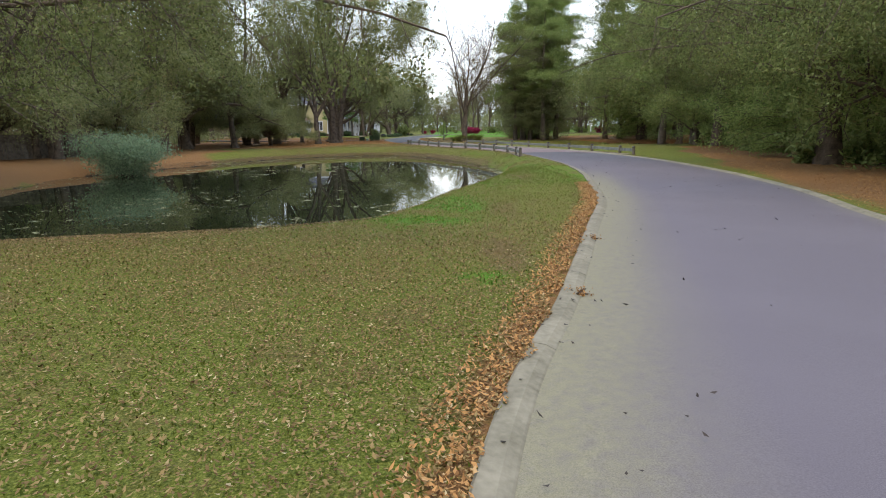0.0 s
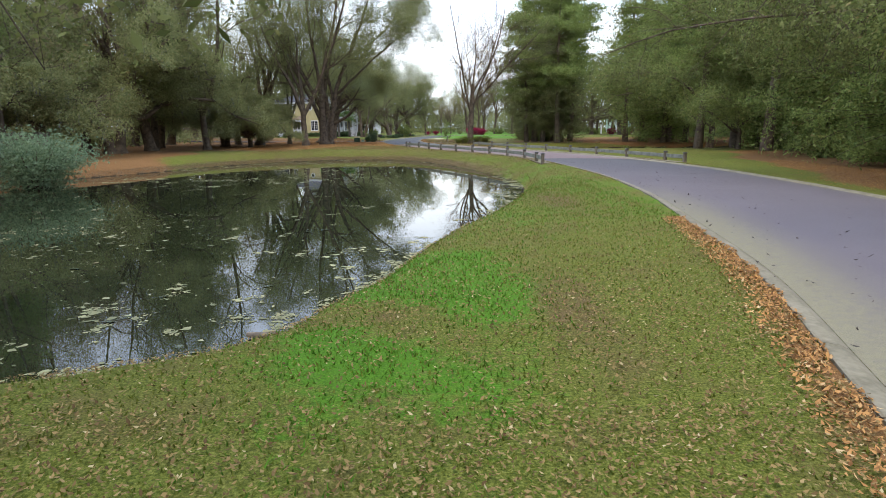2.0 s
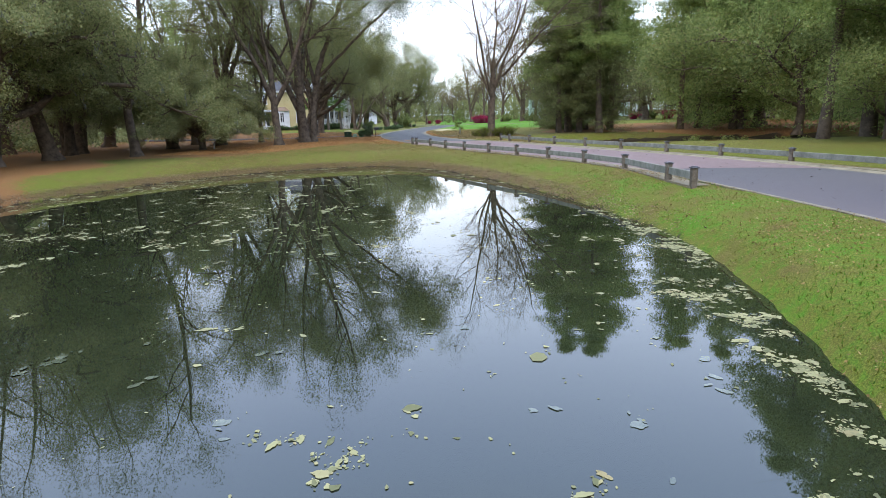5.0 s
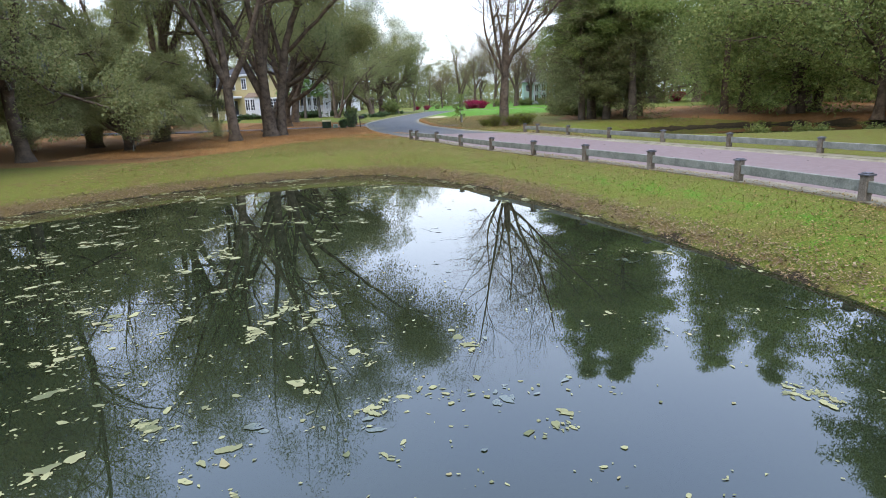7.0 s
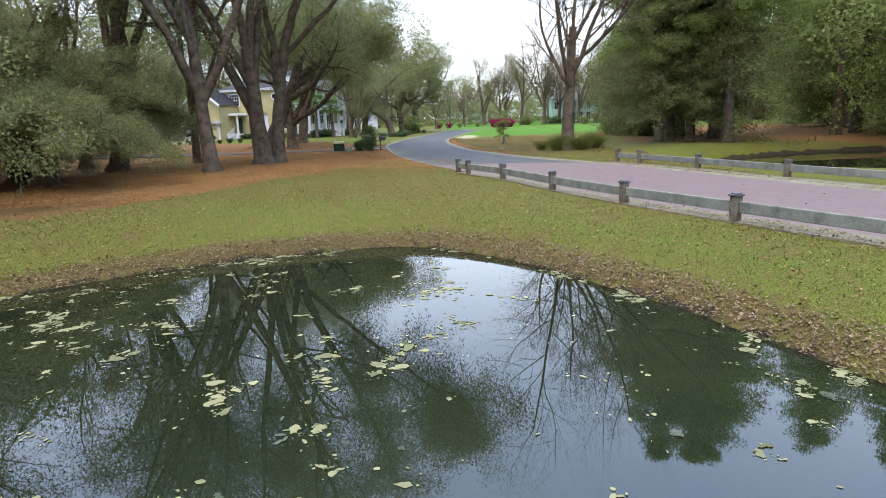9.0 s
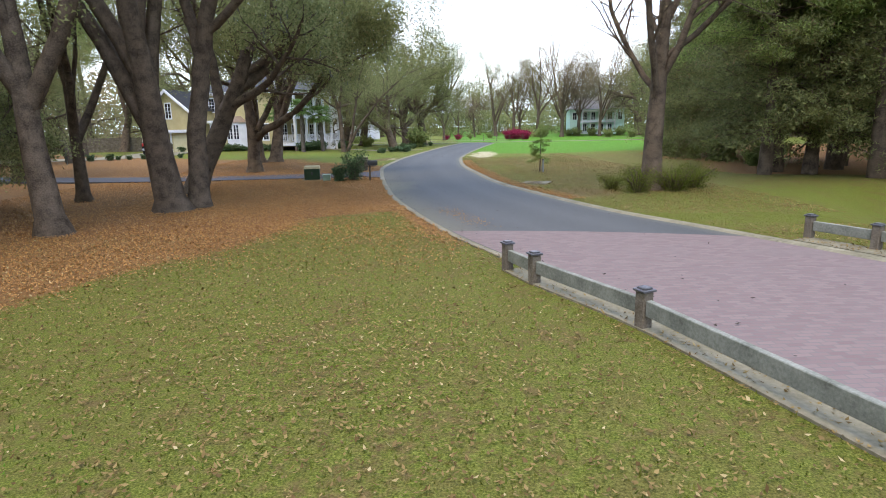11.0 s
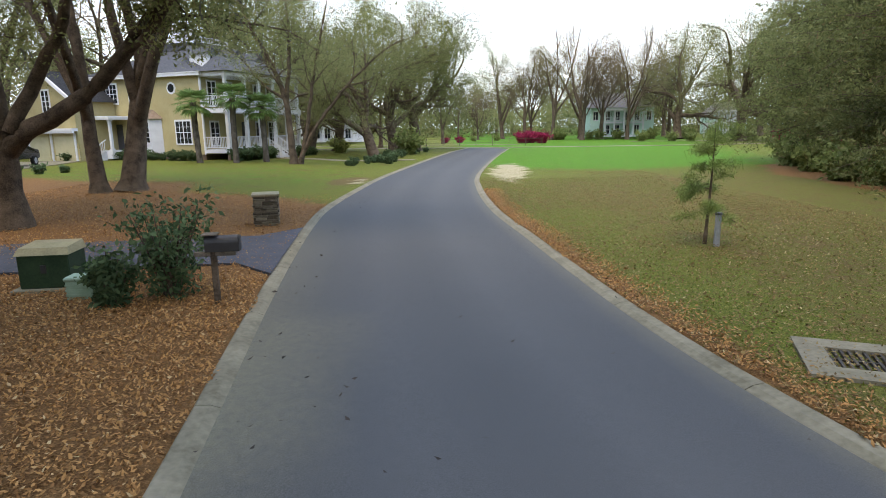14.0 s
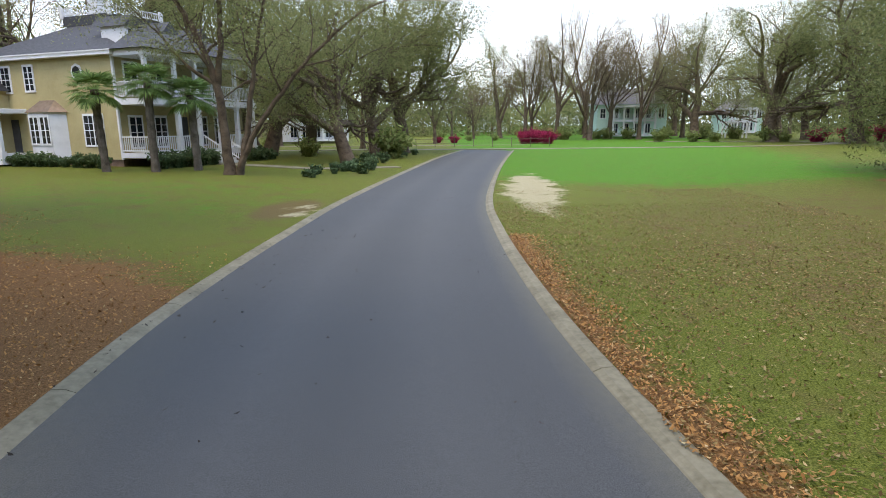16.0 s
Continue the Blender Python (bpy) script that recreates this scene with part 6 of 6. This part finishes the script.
for x, y, s in ((14, 183, 1.0), (12.4, 185, 1.1), (50, 178, 1.0), (54, 177, 1.1), (58, 176, 1.2), (62, 172, 1.2), (1, 190, 0.6), (-1.5, 191, 0.5)):
    copy_thing(azalea, at(x, y, rngs.uniform(0, 360), s))
for x0, y0, x1, y1, n in ((19.5, 2, 22, 26, 9), (22, 26, 27.5, 50, 11), (27.5, 50, 35, 70, 8), (16.5, 99, 17, 118, 7), (17, 118, 23, 130, 5), (24, 84, 34, 80, 5), (-38, 88, -52, 60, 6), (30, 188, 66, 168, 9), (-2, 200, 30, 206, 8), (-16, 176, -40, 180, 7)):
    for i in range(n):
        t = (i + rngs.random()) / n
        copy_thing(under, at(x0 + (x1 - x0) * t + rngs.normal(0, 0.7), y0 + (y1 - y0) * t, rngs.uniform(0, 360), rngs.uniform(0.5, 1.15)))

# low wire fence past the end of the road
f = thing("fence", Matrix(), "low wire fence with thin dark posts on the far lawn", "fence")
fx = np.linspace(-7, 12, 9)
for x in fx:
    part("fence_post", boxes((x - 0.04, x + 0.04, 171.96, 172.04, -0.2, 1.15)), M["timber"], f)
for z in (0.5, 1.0):
    part("fence_wire", boxes((-7, 12, 171.99, 172.01, z - 0.015, z + 0.015)), M["timber"], f)

# half-sunk log at the near bank
lg = thing("log", pose(-1.3, 18.8, -0.77, 0, 4, 10), "short weathered log lying at the water", "log")
v, f = [], []
tube(v, f, [np.array([x, 0.02 * math.sin(9 * x), 0.01 * math.sin(14 * x)]) for x in np.linspace(-0.3, 0.3, 7)], [0.03, 0.05, 0.052, 0.045, 0.05, 0.042, 0.025], 9)
put_part("wood", mesh_from("wood", v, f, M["timber"], True), lg)


# board fence beside the far drive
def board_fence(line, label):
    root = thing("board_fence", Matrix(), label, "fence")
    p = spline(line, 2.2)
    for a, b in zip(p, p[1:]):
        d = b - a
        m = pose(a[0], a[1], gz(*a) - 0.05, 0, 0, math.degrees(math.atan2(d[1], d[0])))
        L = float(np.hypot(*d))
        bm = bmesh.new()
        box(bm, 0.008, L / 12 - 0.008, -0.012, 0.012, 0, 1.86)
        board = part("board", bm, M["timber"], root)
        board.matrix_basis = m
        for i in range(1, 12):
            put_part("board", board.data, root).matrix_basis = m @ Matrix.Translation((i * L / 12, 0, 0.02 * (i % 3) - 0.02))
        for z in (0.4, 1.4):
            part("fence_rail", boxes((0, L, 0.0125, 0.05, z, z + 0.09)), M["timber"], root).matrix_basis = m
        ob = part("fence_post", boxes((-0.05, 0.05, 0.02, 0.12, -0.2, 1.95)), M["timber"], root)
        ob.matrix_basis = m


board_fence([(-42, 36), (-34, 43.5), (-29, 48.5), (-26.5, 54)], "old brown board fence in the shade behind the pond")
board_fence([(-66, 137), (-56, 139), (-47, 141.5), (-41, 143)], "brown board fence behind the garage drive")


for i in range(10):
    copy_thing(low, at(-34.5 + 0.95 * i + rngs.normal(0, 0.2), 118.2 + 0.42 * i + rngs.normal(0, 0.3), 70 * i, rngs.uniform(0.7, 1.2)))

# white garden pergola by the far house
pg = thing("pergola", pose(53, 206, 0, 0, 0, -10), "small white garden pergola on posts", "pergola")
for x in (-1.8, 1.8):
    for y in (-1.0, 1.0):
        part("post", boxes((x - 0.12, x + 0.12, y - 0.12, y + 0.12, -0.2, 2.6), bevel=0.01), M["white"], pg)
for y in (-1.0, 1.0):
    part("beam", boxes((-2.3, 2.3, y - 0.08, y + 0.08, 2.6, 2.85), bevel=0.01), M["white"], pg)
for i in range(7):
    x = -2.1 + 0.7 * i
    part("rafter", boxes((x - 0.04, x + 0.04, -1.5, 1.5, 2.85, 3.0)), M["white"], pg)
for x, y, s in ((-6.3, 147.5, 1.3), (-13.2, 148.5, 0.8), (39, 203, 1.1), (33, 205, 1.0), (28, 207, 0.9), (46, 203, 1.1), (49, 198, 1.1)):
    copy_thing(under, at(x, y, 40 * x, s))
# young pines in the shade behind the pond
for i in range(9):
    copy_thing(pine_a, at(-26.5 - 0.9 * i + rngs.normal(0, 0.5), 51.5 - 1.1 * i + rngs.normal(0, 1.5), 50 * i, 0.5 + 0.06 * (i % 4)))
for x, y in ((2.6, 9.5), (3.75, 13.2)):
    q = shrub("debris_clump", at(x, y, 0, 1, 0.03), 0.5, 0.10, M["fallen"], "clump of dead leaves washed against the kerb", 90, 240, 0.02, 6, "leaf clumps", "leaves")


# ---- fallen leaves, grass blades, floating scum ----
def lay(rng, x0, x1, y0, y1, per, density):
    """Random plan points in a rectangle, kept by a density of 0 to 1; none on road or water."""
    n = int((x1 - x0) * (y1 - y0) * per)
    x, y = rng.uniform(x0, x1, n), rng.uniform(y0, y1, n)
    keep = (d_road(x, y) > 0) & (d_pond(x, y) > 0)
    x, y = x[keep], y[keep]
    keep = rng.random(len(x)) < density(x, y)
    x, y = x[keep], y[keep]
    return x, y, height(x, y)


def flat_leaves(rng, x, y, z, size, tilt=0.35, lift=0.03):
    n = len(x)
    a = rng.uniform(0, 2 * np.pi, n)
    s = size * rng.uniform(0.6, 1.4, n)
    u = np.stack([np.cos(a), np.sin(a), rng.normal(0, tilt, n)], 1) * s[:, None]
    w = np.stack([-np.sin(a), np.cos(a), rng.normal(0, tilt, n)], 1) * (s * rng.uniform(0.35, 0.6, n))[:, None]
    c = np.stack([x, y, z + lift + rng.random(n) * 0.02], 1)
    curl = np.array([0, 0, 1.0]) * (s * 0.25)[:, None]
    return np.stack([c - u + curl, c + w, c + u + curl, c - w], 1)


def blades(rng, x, y, z, h):
    n = len(x)
    a = rng.uniform(0, 2 * np.pi, n)
    hh = h * rng.uniform(0.6, 1.5, n)
    side = np.stack([np.cos(a), np.sin(a), np.zeros(n)], 1) * 0.010
    top = np.stack([rng.normal(0, 0.5, n), rng.normal(0, 0.5, n), np.ones(n)], 1) * hh[:, None]
    c = np.stack([x, y, z - 0.005], 1)
    return np.stack([c - side, c + side, c + top], 1)


def stuff(name, me, label, category):
    return tagged(new(name, me), label, category, kind="stuff")


rng = np.random.default_rng(5)
L = [lay(rng, -9, 5.5, 3, 15, 900, lambda x, y: np.clip(0.8 + 0.3 * wobble(x, y, 0.9, 1), 0.15, 1) * (1 - 0.55 * zones(x, y)["lush"])),
     lay(rng, -9, 6.5, 15, 34, 560, lambda x, y: np.clip(0.6 - 0.035 * (y - 15) + 0.3 * wobble(x, y, 0.9, 1), 0.1, 1) * (1 - 0.5 * zones(x, y)["lush"])),
     lay(rng, 1, 15, 33, 50, 260, lambda x, y: 0.25 + 0.3 * wobble(x, y, 0.9, 1)),
     lay(rng, -15, 8, 46, 80, 330, lambda x, y: 0.4 + 0.3 * wobble(x, y, 0.7, 4)),
     lay(rng, -1.5, 9, 82, 122, 380, lambda x, y: np.clip(0.5 + 0.3 * wobble(x, y, 0.6, 2) - 0.03 * np.maximum(y - 108, 0), 0, 1))]
v = np.concatenate([flat_leaves(rng, x, y, z, 0.018 if i < 2 else 0.025) for i, (x, y, z) in enumerate(L)])
stuff("fallen_leaves", mesh_quads("fallen_leaves", v, M["tan"]), "scattered tan leaves lying on the lawn", "leaves")
L = [lay(rng, -2, 7.5, 3, 26, 1300, lambda x, y: zones(x, y)["litter"] ** 0.7),
     lay(rng, -20, -2.5, 69, 84, 420, lambda x, y: zones(x, y)["litter"]),
     lay(rng, -15, -2.5, 84, 97, 800, lambda x, y: zones(x, y)["litter"]),
     lay(rng, -13, -3, 73, 90, 600, lambda x, y: (0.5 + 0.4 * wobble(x, y, 1.1, 5)) * soft(74, 82, y + 1.2 * wobble(x, y, 0.9, 2)) * soft(-13, -10, x)),
     lay(rng, -22, -15, 84, 97, 260, lambda x, y: zones(x, y)["litter"]),
     lay(rng, -20, -6, 97, 119, 200, lambda x, y: zones(x, y)["litter"]),
     lay(rng, -2, 2.5, 85, 113, 1100, lambda x, y: zones(x, y)["litter"]),
     lay(rng, 9, 22, 6, 46, 110, lambda x, y: zones(x, y)["litter"])]
v = np.concatenate([flat_leaves(rng, x, y, z, 0.023, 0.45) for x, y, z in L])
stuff("fallen_leaves", mesh_quads("fallen_leaves", v, M["fallen"]), "dense brown oak leaves under trees and along kerbs", "leaves")
x, y, z = lay(rng, -20, 8, 40, 70, 760, lambda x, y: zones(x, y)["bank"] ** 0.7)
stuff("fallen_leaves", mesh_quads("fallen_leaves", flat_leaves(rng, x, y, z, 0.027, 0.4), M["bank"]), "grey-brown leaves banked along the water edge", "leaves")
L = [lay(rng, -8, 6.5, 3, 34, 230, lambda x, y: 0.8 + 0.2 * wobble(x, y, 0.8, 3)), lay(rng, 1, 14, 33, 56, 120, lambda x, y: 0.8 + 0 * x), lay(rng, -14, 8, 56, 82, 110, lambda x, y: (1 - zones(x, y)["litter"]) * 0.9),
     lay(rng, -1.5, 8, 83, 118, 90, lambda x, y: 0.9 + 0 * x), lay(rng, -10, -3, 76, 90, 40, lambda x, y: 1 - 0.8 * zones(x, y)["litter"])]
v = np.concatenate([blades(rng, x, y, z, 0.035) for x, y, z in L])
stuff("grass", mesh_quads("grass", v, M["blade"]), "short mixed green and straw lawn grass", "grass")
L = [lay(rng, -3, 7, 8, 36, 240, lambda x, y: zones(x, y)["lush"]), lay(rng, -14, 8, 44, 72, 120, lambda x, y: zones(x, y)["lush"])]
v = np.concatenate([blades(rng, x, y, z, 0.05) for x, y, z in L])
stuff("grass", mesh_quads("grass", v, M["lush"]), "fresh bright green grass near the water", "grass")

# leaves and twigs on the road and gutters
n = 1600
i = rng.integers(0, N_ROAD, n)
t = np.where(rng.random(n) < 0.6, rng.random(n) ** 2 * 0.3, rng.random(n))
q = LE[i] * (1 - t)[:, None] + RE[i] * t[:, None] + rng.normal(0, 0.3, (n, 2)) * np.minimum(1, t * 8)[:, None]
ok = (q[:, 1] > 2) & (q[:, 1] < 120)
q, t = q[ok], t[ok]
v = flat_leaves(rng, q[:, 0], q[:, 1], 0.02 + 0.05 * (1 - (2 * t - 1) ** 2), 0.032, 0.3, 0.012)
stuff("road_debris", mesh_quads("road_debris", v, M["debris"]), "dark leaves and twigs scattered on the asphalt", "leaves")


u = rng.random(420)
x, y = -3.4 + 1.3 * u + rng.normal(0, 0.22, 420), 84.0 - 3.6 * u + rng.normal(0, 0.3, 420)
stuff("fallen_leaves", mesh_quads("fallen_leaves", flat_leaves(rng, x, y, np.full(420, 0.045), 0.021, 0.3, 0.012), M["fallen"]), "drift of brown leaves on the asphalt", "leaves")


def floats(rng, x, y, size, k=6):
    """Irregular flat flakes on the pond."""
    keep = (d_pond(x, y) < 0.12)
    x, y = x[keep], y[keep]
    m = len(x)
    a = np.linspace(0, 2 * np.pi, k, endpoint=False)[None] + rng.uniform(0, 6, m)[:, None]
    r = (size * rng.lognormal(0, 0.5, m))[:, None] * rng.uniform(0.4, 1.2, (m, k))
    turn = rng.uniform(0, np.pi, m)[:, None]
    px, py = r * np.cos(a), r * np.sin(a) * rng.uniform(0.3, 0.8, m)[:, None]
    X = x[:, None] + px * np.cos(turn) - py * np.sin(turn)
    Y = y[:, None] + px * np.sin(turn) + py * np.cos(turn)
    Z = np.full_like(X, WATER_Z + 0.004) + (rng.random(m) * 0.006)[:, None]
    return np.stack([X, Y, Z], -1)


def mats(rng, n, x0, x1, y0, y1, density, per, spread):
    """Plan points in clumps."""
    cx, cy = rng.uniform(x0, x1, n), rng.uniform(y0, y1, n)
    keep = (d_pond(cx, cy) < 0.12)
    cx, cy = cx[keep], cy[keep]
    keep = rng.random(len(cx)) < density(cx, cy, np.abs(d_pond(cx, cy)))
    cx, cy = cx[keep], cy[keep]
    k = rng.geometric(1.0 / per, len(cx))
    i = np.repeat(np.arange(len(cx)), k)
    turn = rng.uniform(0, np.pi, len(cx))[i]
    u, w = rng.normal(0, spread, len(i)) * np.sqrt(k[i] / per), rng.normal(0, spread * 0.35, len(i)) * np.sqrt(k[i] / per)
    return cx[i] + u * np.cos(turn) - w * np.sin(turn), cy[i] + u * np.sin(turn) + w * np.cos(turn)


def patch(x, y):
    return np.clip(0.45 + 0.9 * wobble(x, y, 0.35, 6.0), 0, 1)


def rafts(rng, x, y, size, k=20):
    """Ragged algae mats: one flat outline each, frayed at its edge."""
    keep = d_pond(x, y) < 0.12
    x, y = x[keep], y[keep]
    m = len(x)
    a = np.linspace(0, 2 * np.pi, k, endpoint=False)[None] + np.zeros((m, 1))
    r = (size * np.minimum(rng.lognormal(0, 0.5, m), 1.9))[:, None] * (0.8 + sum(rng.uniform(0.05, 0.5 / f, (m, 1)) * np.sin(f * a + rng.uniform(0, 6, (m, 1))) for f in (1, 2, 3, 5))) * rng.uniform(0.85, 1.15, (m, k))
    turn = rng.uniform(0, np.pi, m)[:, None]
    px, py = r * np.cos(a), r * np.sin(a) * rng.uniform(0.4, 0.8, m)[:, None]
    X = x[:, None] + px * np.cos(turn) - py * np.sin(turn)
    Y = y[:, None] + px * np.sin(turn) + py * np.cos(turn)
    Z = np.full_like(X, WATER_Z + 0.003) + (rng.random(m) * 0.008)[:, None]
    return np.stack([X, Y, Z], -1)


def afloat(name, x, y, size, material, label, category, whole=False):
    v = rafts(rng, x, y, size) if whole else floats(rng, x, y, size)
    stuff(name, mesh_quads(name, v, material), label, category)


west = lambda x, y, d: 0.12 + 0.88 * patch(y, x) * (0.25 + 0.75 * soft(2.0, -4.0, x))


def rafts_of(n, x0, x1, y0, y1, density, per, spread, size, label):
    """Whole mats and, round them, the flakes that come off them."""
    x, y = mats(rng, n, x0, x1, y0, y1, density, per, spread)
    afloat("floating_algae", x, y, size, M["scum"], label, "algae", True)
    k = np.repeat(np.arange(len(x)), 7)
    afloat("algae_flakes", x[k] + rng.normal(0, size * 1.1, len(k)), y[k] + rng.normal(0, size * 1.1, len(k)), 0.018, M["scum"], "small flakes round the floating algae", "algae")


rafts_of(1500, -22, 6, 16, 66, lambda x, y, d: 0.5 * west(x, y, d), 4, 0.16, 0.050, "pale yellow-green algae mats floating on the pond")
afloat("floating_leaves", *mats(rng, 9000, -22, 6, 16, 66, west, 3, 0.18), 0.026, M["scum"], "small leaves and pollen flecks floating on the pond", "leaves")
rafts_of(330, -17, 5, 40, 66, lambda x, y, d: 0.1 + 0.8 * (x < -3), 6, 0.2, 0.070, "yellow-green algae rafts near the far bank")
rafts_of(90, -8, 5, 17, 62, lambda x, y, d: 0.5 + 0 * x, 4, 0.13, 0.065, "loose algae rafts drifting on open water")
afloat("drowned_algae", *mats(rng, 260, -10, 5.5, 17, 58, lambda x, y, d: 0.55 + 0 * x, 3, 0.15), 0.06, M["film"], "pale algae film lying just under the surface", "algae", True)
rafts_of(5200, -3.5, 7, 16, 46, lambda x, y, d: np.exp(-d / 0.30) * (0.3 + 0.7 * patch(y * 1.7, x)), 10, 0.17, 0.050, "cream scum gathered along the pond bank")
rafts_of(1100, -15, 8, 46, 67, lambda x, y, d: np.exp(-d / 0.35) * (0.2 + 0.8 * patch(y * 1.7, x)), 12, 0.18, 0.045, "cream scum gathered along the far bank")
rafts_of(46, -5, 1, 17, 25, lambda x, y, d: np.exp(-d / 1.3), 12, 0.3, 0.06, "cream algae rafts near the grassy corner")
